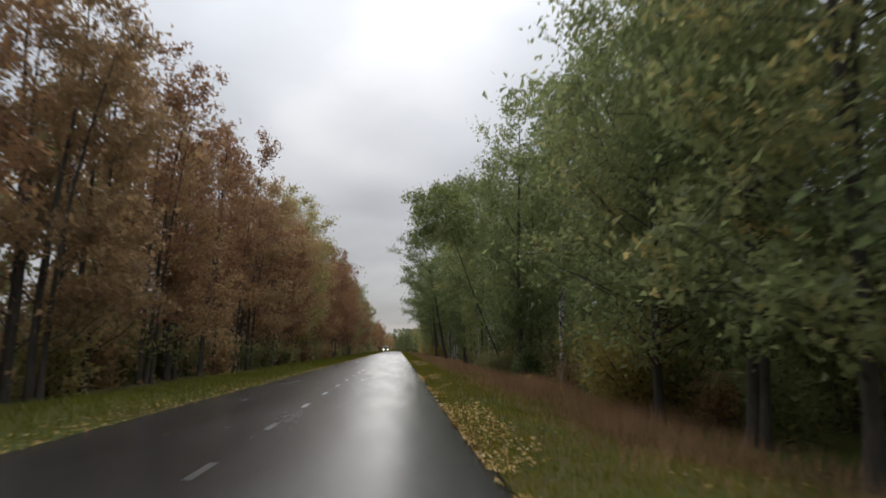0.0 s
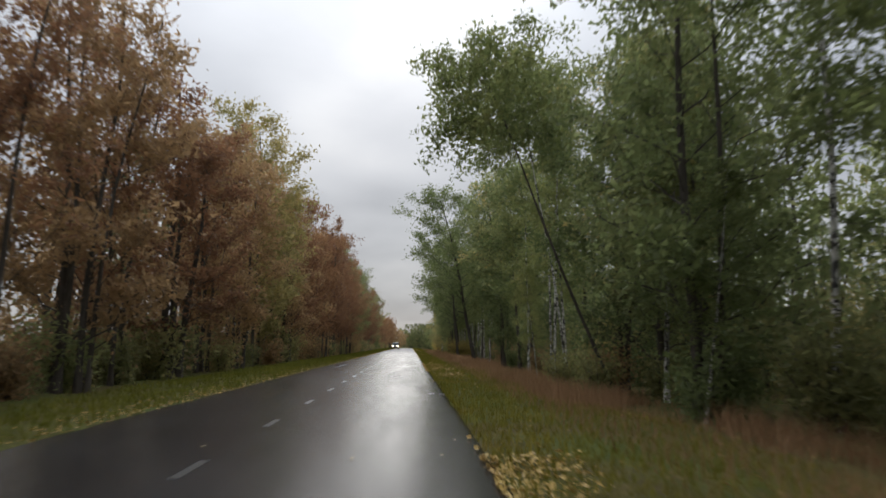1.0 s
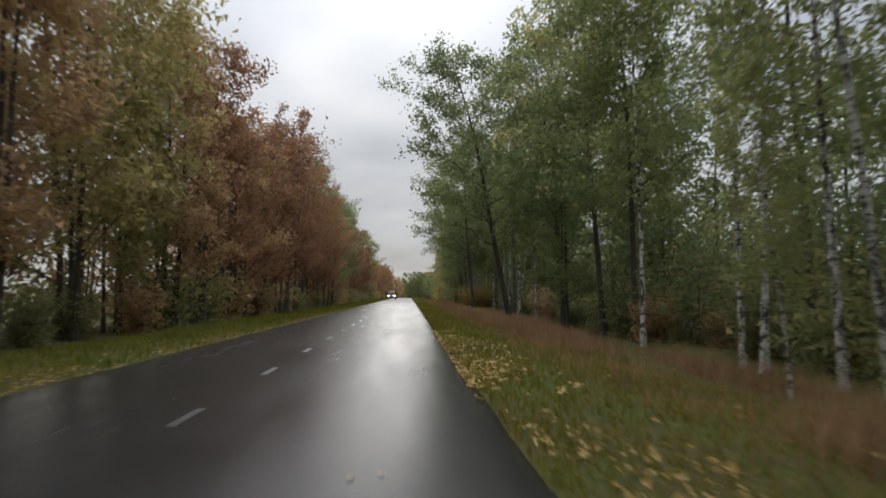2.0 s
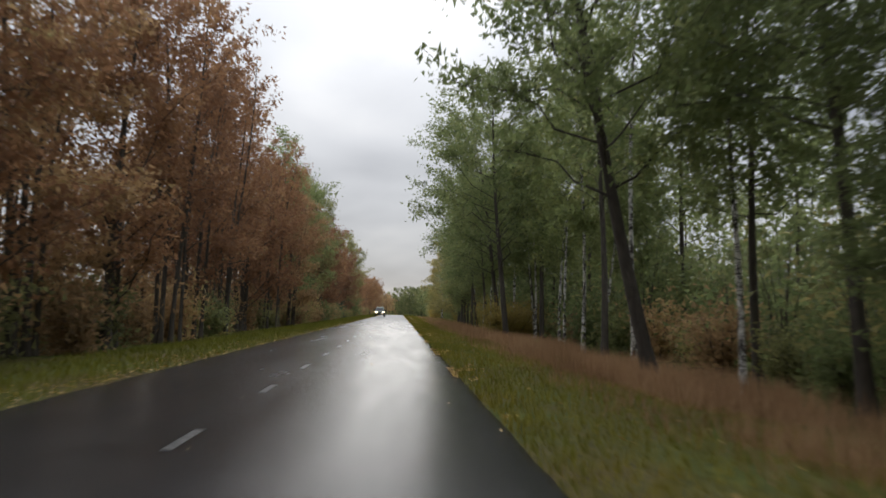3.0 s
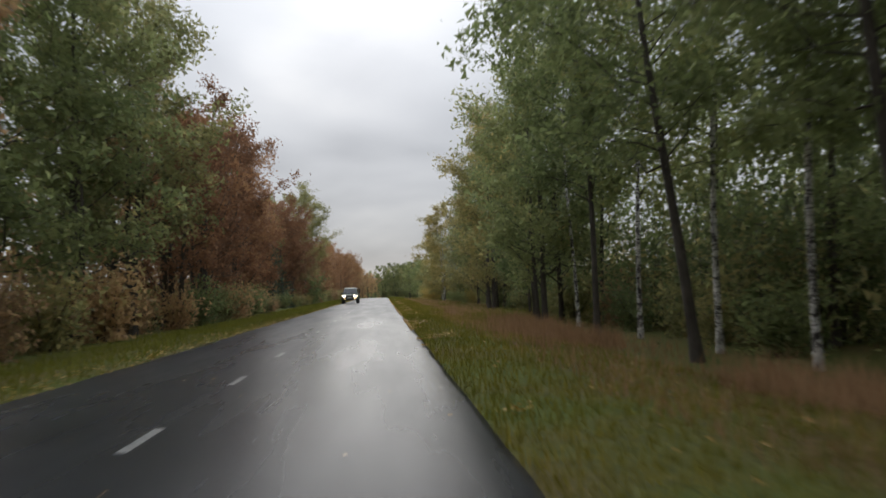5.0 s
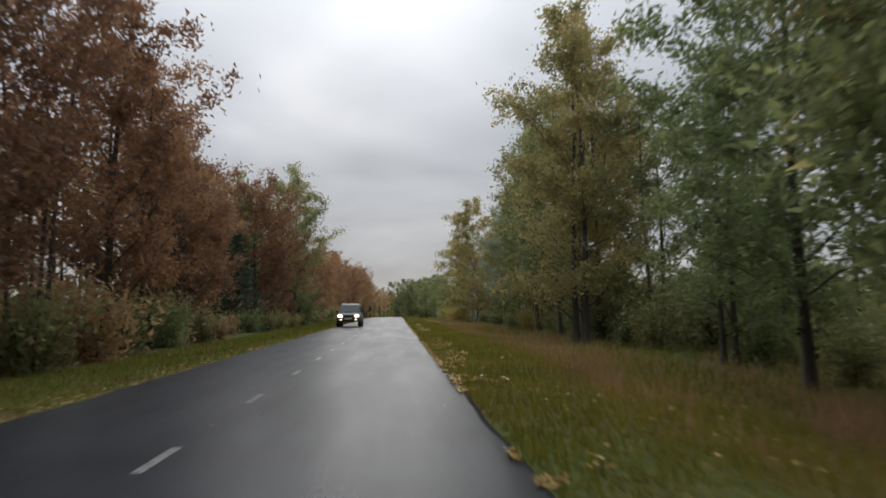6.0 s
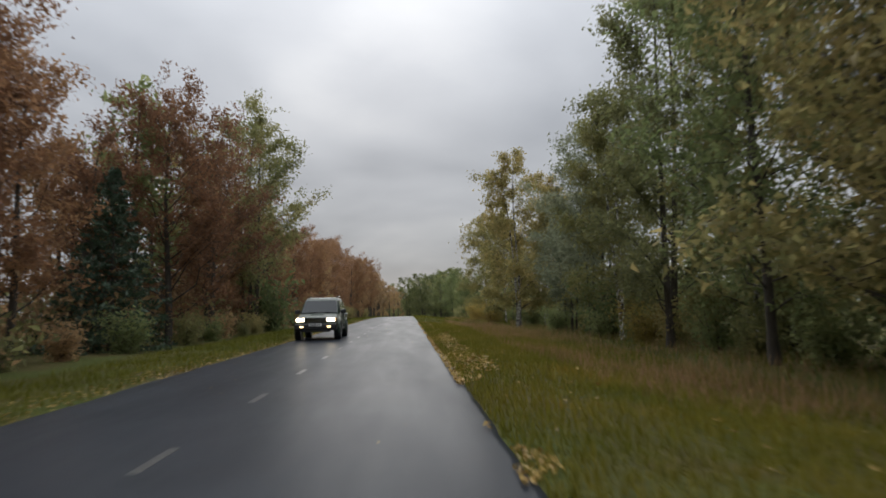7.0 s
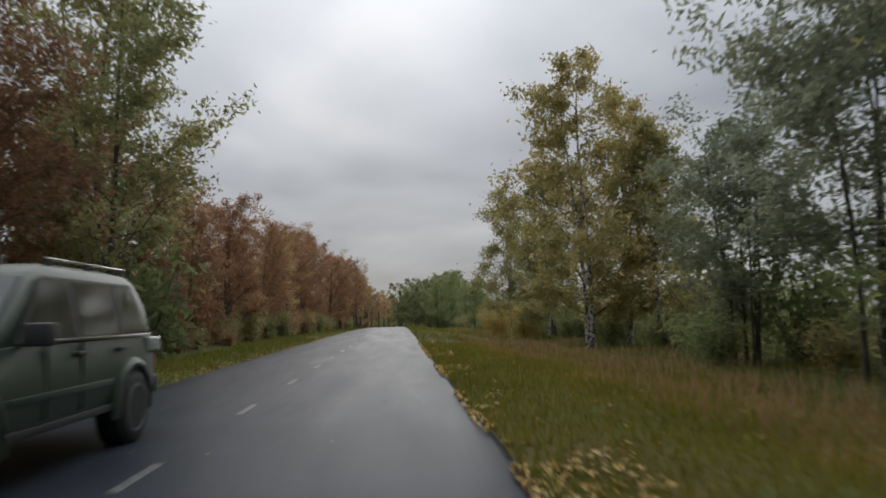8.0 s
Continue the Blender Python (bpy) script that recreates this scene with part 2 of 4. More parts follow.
def build_road():
    """A slab of asphalt with ragged edges and a slight camber."""
    ys = steps(-60, 250, 0.5) + steps(250, 640, 4.0)
    cols = [0, 0, 0.015, 0.1, 0.2, 0.3, 0.4, 0.48, 0.56, 0.65, 0.75, 0.85, 0.94, 0.985, 1, 1]
    verts = []
    for y in ys:
        l = ROAD_L + 0.10 * noise.noise(Vector((1.7, y * 0.6, 0))) + 0.04 * noise.noise(Vector((1.7, y * 2.7, 0)))
        r = ROAD_R + 0.05 * noise.noise(Vector((8.3, y * 0.6, 0))) + 0.03 * noise.noise(Vector((8.3, y * 2.7, 0)))
        for i, c in enumerate(cols):
            x = l + (r - l) * c + bend(y)
            z = road_z(y) - 0.018 * abs(2 * c - 1) ** 2
            if i in (0, len(cols) - 1):
                z -= 0.09
            elif i in (1, len(cols) - 2):
                z -= 0.012
            verts.append((x, y, z))
    n = len(cols)
    faces = [(j * n + i, j * n + i + 1, (j + 1) * n + i + 1, (j + 1) * n + i) for j in range(len(ys) - 1) for i in range(n - 1)]
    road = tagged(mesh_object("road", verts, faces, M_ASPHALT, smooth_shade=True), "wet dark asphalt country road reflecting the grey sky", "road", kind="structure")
    # centre line: one metre of paint, three metres of gap
    dash = None
    for k in range(-3, 110):
        y = 3.22 + 4.0 * k
        if dash is None:
            vs = [(sx * (0.046 + (0.006 if (i % 2) else 0)), -0.5 + i * 0.1, 0.0) for i in range(11) for sx in (-1, 1)]
            vs += [(x, yy, -0.03) for x, yy, _ in vs]
            fs = [(2 * i, 2 * i + 1, 2 * i + 3, 2 * i + 2) for i in range(10)]
            fs += [(2 * i, 2 * i + 2, 2 * i + 24, 2 * i + 22) for i in range(10)] + [(2 * i + 3, 2 * i + 1, 2 * i + 23, 2 * i + 25) for i in range(10)]
            ob = dash = mesh_object("lane_dash", vs, fs, M_PAINT, road, "short worn white painted lane dash")
        else:
            ob = new("lane_dash", dash.data)
            ob.parent = road
        ob.matrix_basis = pose(ROAD_C + bend(y) + 0.02 * noise.noise(Vector((k * 3.3, 0, 0))), y, road_z(y) + 0.003, 0, 0, 0.4 * noise.noise(Vector((k * 1.7, 5, 0))))


build_ground()
build_road()


# ---- trees ----
def tube(points, radii, sides, verts, faces):
    base = len(verts)
    for i, (p, r) in enumerate(zip(points, radii)):
        d = (points[min(i + 1, len(points) - 1)] - points[max(i - 1, 0)]).normalized()
        u = d.cross(Vector((0.3, 0.9, 0.1))).normalized()
        w = d.cross(u)
        for k in range(sides):
            a = 2 * math.pi * k / sides
            verts.append(p + (u * math.cos(a) + w * math.sin(a)) * r)
    for i in range(len(points) - 1):
        for k in range(sides):
            a, b = base + i * sides + k, base + i * sides + (k + 1) % sides
            faces.append((a, b, b + sides, a + sides))


def leaf_mesh(name, centres, size, aspect, mats, parent, rng, hang=0.0, label=""):
    """Small folded leaf sprays, each a piece of its own."""
    n = len(centres)
    a = rng.normal(size=(n, 3))
    a[:, 2] -= hang
    a /= np.linalg.norm(a, axis=1)[:, None]
    b = np.cross(a, rng.normal(size=(n, 3)))
    b /= np.linalg.norm(b, axis=1)[:, None]
    c = np.cross(a, b)
    s = size * rng.uniform(0.6, 1.35, (n, 1))
    a, b, c = a * s * 0.5, b * s * aspect * 0.5, c * s * 0.12
    v = np.stack([centres - a * 0.9 + c, centres + b * 1.25 - a * 0.25, centres + a * 1.1 - b * 0.3], 1).reshape(-1, 3)
    f = np.arange(3 * n).reshape(-1, 3)
    return mesh_object(name, v.tolist(), f.tolist(), mats, parent, label)


def tree(name, seed, height, stems=1, spread=0.5, girth=0.16, bare=0.25, radius=3.0, limbs=26, leaves=6000, size=0.2,
         rise=0.6, droop=0.0, leaf=None, bark=None, lean=(0, 0), top=0.35, tuft=0.42, wood_leaf="crown", twigs=3, aspect=0.62, label="", category="tree", fullness=0.75):
    """A tree: one or more tapered trunks with curving limbs and twigs, and a crown of leaf sprays in loose tufts."""
    r = random.Random(seed)
    rng = np.random.default_rng(seed)
    root = new(name)
    boughs = []
    for s in range(stems):
        verts, faces = [], []
        az = r.uniform(0, 6.28)
        off = Vector((math.cos(az), math.sin(az), 0)) * (spread * r.uniform(0.4, 1) if stems > 1 else 0)
        tilt = Vector((lean[0] + off.x * 0.9 + r.uniform(-0.3, 0.3), lean[1] + off.y * 0.9 + r.uniform(-0.3, 0.3), 0))
        h = height * (r.uniform(0.78, 1.0) if s else 1.0)
        g = girth * (r.uniform(0.6, 1.0) if s else 1.0)
        ph, amp = r.uniform(0, 6), 0.02 * h
        def at(q):
            return off + Vector((0, 0, h * q - (0.25 if q == 0 else 0))) + tilt * (q ** 1.4) * h * 0.1 + Vector((math.sin(ph + q * 5), math.cos(ph * 1.7 + q * 4), 0)) * amp * q
        qs = [0, 0.02, 0.06, 0.14, 0.24, 0.36, 0.5, 0.64, 0.78, 0.9, 1.0]
        tube([at(q) for q in qs], [g * (1.55 if q == 0 else 1.25 if q == 0.02 else 1.0) * (1 - 0.93 * q) + 0.008 for q in qs], 8, verts, faces)
        cut = len(faces)
        for i in range(limbs // stems):
            q = bare + (0.97 - bare) * ((i + r.random()) / (limbs // stems))
            k = (q - bare) / (1 - bare)
            reach = radius * ((math.sin(math.pi * min(1, 0.18 + 0.82 * k)) ** fullness) * (1 - top) + top * (1 - k)) * r.uniform(0.6, 1.12)
            reach = max(reach, 0.35)
            a = i * 2.4 + r.uniform(-0.6, 0.6)
            out = Vector((math.cos(a), math.sin(a), 0))
            up = rise * r.uniform(0.6, 1.4) + 0.5 * k
            start = at(q)
            side = Vector((-out.y, out.x, 0)) * r.uniform(-0.25, 0.25)
            pts = []
            for j in range(5):
                w = j / 4
                kink = Vector((r.gauss(0, 1), r.gauss(0, 1), r.gauss(0, 1))) * 0.055 * reach * (1 if 0 < j else 0)
                pts.append(start + (out + side * w) * reach * w + Vector((0, 0, reach * (up * w - droop * w * w))) + kink)
            thick = max(0.010, g * (1 - 0.9 * q) * 0.3)
            tube(pts, [thick * (1 - 0.85 * j / 4) for j in range(5)], 5 if twigs else 3, verts, faces)
            for j in (1, 2, 3):
                if j > 1 or k > 0.3 or r.random() < 0.6:
                    boughs.append((pts[j], pts[j + 1], (0.35, 0.6, 0.9)[j - 1]))
            for _ in range(twigs):
                w = r.uniform(0.35, 0.95)
                j = int(w * 4)
                p0 = pts[j].lerp(pts[min(4, j + 1)], w * 4 - j)
                d = Vector((r.uniform(-1, 1), r.uniform(-1, 1), r.uniform(-0.3, 0.9) - droop * 0.8)).normalized() * reach * r.uniform(0.2, 0.45)
                p1, p2 = p0 + d * 0.55 + Vector((0, 0, 0.08)), p0 + d + Vector((0, 0, -droop * 0.3))
                tube([p0, p1, p2], [thick * 0.4, thick * 0.25, 0.006], 3, verts, faces)
                boughs += [(p0, p1, 0.7), (p1, p2 + (p2 - p1) * 0.25, 1.0)]
        ids = [0] * cut + [1] * (len(faces) - cut)
        mesh_object("trunk", [tuple(v) for v in verts], faces, [bark or M_BARK, M_BARK], root, smooth_shade=True, mat_ids=ids)
    # sprays sit along the limbs and twigs, some boughs fuller than others
    p = np.array([tuple(q[0]) for q in boughs])
    d = np.array([tuple(q[1] - q[0]) for q in boughs])
    w = np.array([q[2] for q in boughs]) * (np.linalg.norm(d, axis=1) + 0.25) * rng.uniform(0.35, 1.5, len(boughs))
    pick = rng.choice(len(p), leaves, p=w / w.sum())
    loose = tuft * np.where(rng.random(leaves) < 0.3, 0.95, 0.5)[:, None]
    spots = p[pick] + d[pick] * rng.random((leaves, 1)) + np.clip(rng.normal(size=(leaves, 3)), -1.5, 1.5) * loose * np.array([1, 1, 0.75])
    if droop > 0.25:
        spots[:, 2] -= np.abs(rng.normal(size=leaves)) * 0.45 * droop
    spots[:, 2] = np.maximum(spots[:, 2], 0.05)
    leaf_mesh(wood_leaf, spots, size, aspect, leaf, root, rng, hang=droop)
    return tagged(root, label, category)


def spruce(name, seed, height, radius, label):
    r = random.Random(seed)
    rng = np.random.default_rng(seed)
    root = new(name)
    verts, faces, spots = [], [], []
    tube([Vector((0, 0, -0.2)), Vector((0.03, 0, height * 0.5)), Vector((0, 0.02, height))], [0.11, 0.06, 0.008], 8, verts, faces)
    n = 120
    for i in range(n):
        q = 0.04 + 0.95 * i / n
        reach = radius * (1 - q) ** 0.85 * r.uniform(0.75, 1.1) + 0.08
        a = i * 2.4 + r.uniform(-0.3, 0.3)
        out = Vector((math.cos(a), math.sin(a), 0))
        pts = [Vector((0, 0, q * height)) + out * reach * w + Vector((0, 0, -0.32 * reach * w * (1.3 - w))) for w in (0, 0.5, 1)]
        tube(pts, [0.02, 0.013, 0.005], 4, verts, faces)
        for _ in range(int(30 + 60 * (1 - q))):
            w = r.uniform(0.08, 1) ** 0.8
            s = Vector((-out.y, out.x, 0)) * r.uniform(-0.4, 0.4) * reach * (1.05 - w)
            spots.append(tuple(Vector((0, 0, q * height)) + out * reach * w + s + Vector((0, 0, -0.32 * reach * w * (1.3 - w) - abs(r.gauss(0, 0.07))))))
    mesh_object("trunk", [tuple(v) for v in verts], faces, M_BARK, root, smooth_shade=True)
    leaf_mesh("crown", np.array(spots), 0.26, 0.4, M_NEEDLE, root, rng, hang=0.6)
    return tagged(root, label, "tree")


def bush(name, seed, height, radius, leaf, leaves, size, label):
    """A shrub: a fan of thin stems from the ground with leaf sprays all the way down."""
    r = random.Random(seed)
    rng = np.random.default_rng(seed)
    root = new(name)
    verts, faces, c = [], [], []
    for i in range(13):
        a = r.uniform(0, 6.28)
        out = Vector((math.cos(a), math.sin(a), 0))
        h, reach = height * r.uniform(0.55, 1), radius * r.uniform(0.25, 0.95)
        pts = [out * 0.1 + Vector((0, 0, -0.15))] + [out * (0.1 + reach * w ** 1.3) + Vector((r.uniform(-0.1, 0.1), r.uniform(-0.1, 0.1), h * w)) for w in (0.3, 0.65, 1.0)]
        tube(pts, [0.03, 0.022, 0.014, 0.005], 4, verts, faces)
        for w in np.linspace(0.15, 1, 7):
            j = min(2, int(w * 3))
            c.append(tuple(pts[j].lerp(pts[j + 1], w * 3 - j)))
    mesh_object("branchwork", [tuple(v) for v in verts], faces, M_BARK, root, smooth_shade=True)
    c = np.array(c)
    spots = c[rng.integers(0, len(c), leaves)] + rng.normal(size=(leaves, 3)) * np.array([0.32, 0.32, 0.26]) * min(1.2, radius)
    spots[:, 2] = np.maximum(spots[:, 2], 0.03)
    leaf_mesh("leaves", spots, size, 0.62, leaf, root, rng)
    return tagged(root, label, "bush")


GREEN_LABEL = "tall green broadleaf tree with dark trunk at forest edge"
RUST_LABEL = "rust-brown autumn tree with several dark stems on the verge"
BIRCH_LABEL = "slender white-barked birch with green and yellow leaves"

KINDS = {
    "rust": [tree("rust_tree", 10 + i, 13.5, stems=3 + i % 2, spread=0.7, girth=0.13, bare=0.09, radius=3.4, limbs=50, leaves=12500, size=0.235, rise=0.8, leaf=M_RUST, top=0.3, twigs=5, label=RUST_LABEL) for i in range(4)],
    "rustred": [tree("rust_tree", 20 + i, 13.0, stems=2 + i, spread=0.5, girth=0.17, bare=0.12, radius=3.7, limbs=48, leaves=12500, size=0.235, rise=0.75, leaf=M_RUSTRED, top=0.25, twigs=5, label="red-brown autumn tree with forked dark trunks on the verge") for i in range(2)],
    "thin": [tree("rust_tree", 30 + i, 15.0, stems=4, spread=0.9, girth=0.095, bare=0.1, radius=3.1, limbs=56, leaves=9500, size=0.22, rise=1.35, leaf=M_RUSTRED, top=0.4, twigs=7, tuft=0.34, label="tall thinning rust-brown tree with bare upper twigs") for i in range(2)],
    "spread": [tree("brown_tree", 35 + i, 13.0, stems=1 + i, spread=0.5, girth=0.22, bare=0.1, radius=5.0, limbs=46, leaves=20000, size=0.235, rise=0.75, leaf=M_RUSTRED, top=0.1, twigs=8, tuft=0.42, fullness=0.45, label="broad red-brown autumn tree with spreading dark limbs") for i in range(2)],
    "green": [tree("green_tree", 40 + i, 15.5, stems=1 + i % 2, spread=0.4, girth=0.145, bare=0.08, radius=4.3, limbs=52, leaves=14500, size=0.235, rise=0.6, leaf=M_GREEN, top=0.25, twigs=5, tuft=0.5, label=GREEN_LABEL) for i in range(4)],
    "tall": [tree("tall_green_tree", 44 + i, 15.5, girth=0.13, bare=0.3, radius=4.2, limbs=46, leaves=11000, size=0.235, rise=0.55, droop=0.15, leaf=M_GREEN, top=0.25, twigs=5, tuft=0.5, label="tall green tree with bare dark lower trunk") for i in range(4)],
    "birch": [tree("birch", 50 + i, 16.0, girth=0.09, bare=0.3, radius=2.9, limbs=34, leaves=8000, size=0.22, rise=0.75, droop=0.55, leaf=M_BIRCH, bark=M_BIRCHBARK, top=0.35, label=BIRCH_LABEL) for i in range(4)],
    "thinbirch": [tree("birch", 56 + i, 16.0, girth=0.09, bare=0.5, radius=2.4, limbs=26, leaves=3400, size=0.2, rise=0.8, droop=0.6, leaf=M_BIRCH, bark=M_BIRCHBARK, top=0.35, label="tall thin-crowned birch with speckled white trunk") for i in range(2)],
    "yellow": [tree("yellow_birch", 60 + i, 15.0, stems=2, spread=0.5, girth=0.12, bare=0.08, radius=4.0, limbs=48, leaves=16500, size=0.25, rise=0.75, droop=0.45, leaf=M_YELLOW, bark=M_BIRCHBARK, top=0.3, twigs=5, label="yellowing birch tree with drooping twigs on the verge") for i in range(2)],
    "olive": [tree("olive_tree", 65, 15.0, stems=2, spread=0.5, girth=0.14, bare=0.05, radius=3.9, limbs=46, leaves=21000, size=0.205, rise=0.8, leaf=M_OLIVE, top=0.3, twigs=5, label="tall olive-green tree among rust-brown trees")],
    "pale": [tree("pale_green_tree", 67, 15.5, stems=3, spread=0.7, girth=0.09, bare=0.08, radius=4.1, limbs=54, leaves=16000, size=0.25, rise=0.75, leaf=M_YELLOW, top=0.12, tuft=0.5, fullness=0.5, twigs=5, label="broad pale olive-green tree among rust-brown trees")],
    "overhang": [tree("overhanging_tree", 78 + i, 15.0, girth=0.065, bare=0.7, radius=3.6, limbs=34, leaves=10500, size=0.23, rise=0.5, droop=0.4, leaf=M_BIRCH, bark=(None, M_BIRCHBARK)[i], top=0.15, tuft=0.45, fullness=0.5, twigs=6, label="slim green tree bending over the road with drooping twigs") for i in range(2)],
    "oak": [tree("green_oak", 70, 16.0, stems=3, spread=0.6, girth=0.17, bare=0.12, radius=4.8, limbs=60, leaves=24000, size=0.245, rise=0.6, leaf=M_OAK, top=0.15, tuft=0.45, fullness=0.5, twigs=6, label="grey-green oak with rounded overhanging crown")],
    "willow": [tree("grey_willow", 72, 11.0, stems=6, spread=0.9, girth=0.075, bare=0.1, radius=3.8, limbs=66, leaves=19000, size=0.215, rise=0.9, droop=0.2, leaf=M_SILVER, top=0.2, tuft=0.42, fullness=0.55, twigs=5, label="many-stemmed grey-green willow on the grassy verge")],
    "faroak": [tree("distant_tree", 71, 15.0, stems=2, spread=0.6, girth=0.17, bare=0.06, radius=4.8, limbs=40, leaves=4200, size=0.55, rise=0.6, leaf=M_OAK, top=0.15, tuft=0.6, fullness=0.5, twigs=2, label="dark green rounded tree far along the road")],
    "backgreen": [tree("forest_tree", 80 + i, 15.0, girth=0.17, bare=0.12, radius=3.6, limbs=20, leaves=1300, size=0.54, rise=0.6, leaf=M_GREEN, twigs=0, tuft=0.65, label="green broadleaf tree deep in the forest") for i in range(3)],
    "midgreen": [tree("forest_tree", 84 + i, 15.0, girth=0.15, bare=0.12, radius=3.6, limbs=24, leaves=4600, size=0.3, rise=0.6, leaf=M_GREEN, twigs=2, tuft=0.6, label="green broadleaf tree inside the forest edge") for i in range(2)],
    "backrust": [tree("forest_tree", 90 + i, 13.0, stems=2, girth=0.15, bare=0.12, radius=3.2, limbs=20, leaves=1250, size=0.52, rise=0.9, leaf=M_RUST, twigs=0, tuft=0.6, label="brown-leaved tree deep in the forest") for i in range(3)],
    "lean": [tree("leaning_tree", 76, 17.0, girth=0.19, bare=0.28, radius=5.3, limbs=44, leaves=15000, size=0.24, rise=0.55, leaf=M_GREEN, top=0.25, twigs=5, tuft=0.5, label="tall green tree leaning out over the verge")],
    "sparse": [tree("slender_tree", 75, 15.0, girth=0.15, bare=0.42, radius=2.6, limbs=26, leaves=3600, size=0.2, rise=0.6, leaf=M_GREEN, top=0.3, twigs=3, label="slender dark-trunked tree with a thin green crown")],
    "spruce": [spruce("spruce", 100, 7.2, 3.0, "young dark green spruce tree at forest edge")],
    "bush": [bush("bush", 110 + i, 2.6, 1.5, (M_GREEN, M_OLIVE, M_GREEN)[i], 1600, 0.25, "leafy green roadside bush under the trees") for i in range(3)],
    "rustbush": [bush("bush", 120 + i, 2.4, 1.4, (M_RUST, M_OLIVE)[i], 1550, 0.25, "brownish autumn bush under the trees") for i in range(2)],
    "goldbush": [bush("bush", 130, 2.2, 1.5, M_GOLD, 5600, 0.12, "yellow-leaved autumn bush by the verge")],
}
USED = set()


def put(kind, x, y, scale=1.0, turn=None, i=None, group="", tall=1.0, tilt=(0, 0)):
    """One more tree or bush of a kind, standing on the ground at (x, y)."""
    r = random.Random(round(x * 131 + y * 17))
    options = KINDS[kind]
    src = options[r.randrange(len(options)) if i is None else i]
    m = pose(x, y, ground_z(x, y) - 0.03, tilt[1], tilt[0], 0) @ pose(0, 0, 0, 0, 0, r.uniform(0, 360) if turn is None else turn) @ Matrix.Diagonal((scale, scale, scale * tall, 1))
    if src.name in USED:
        ob = copy_thing(src, m @ Matrix.Diagonal((1 / src.scale.x, 1 / src.scale.y, 1 / src.scale.z, 1)))
    else:
        ob = src
        ob.matrix_basis = m
        USED.add(src.name)
    if group:
        ob["group"] = group
    return ob


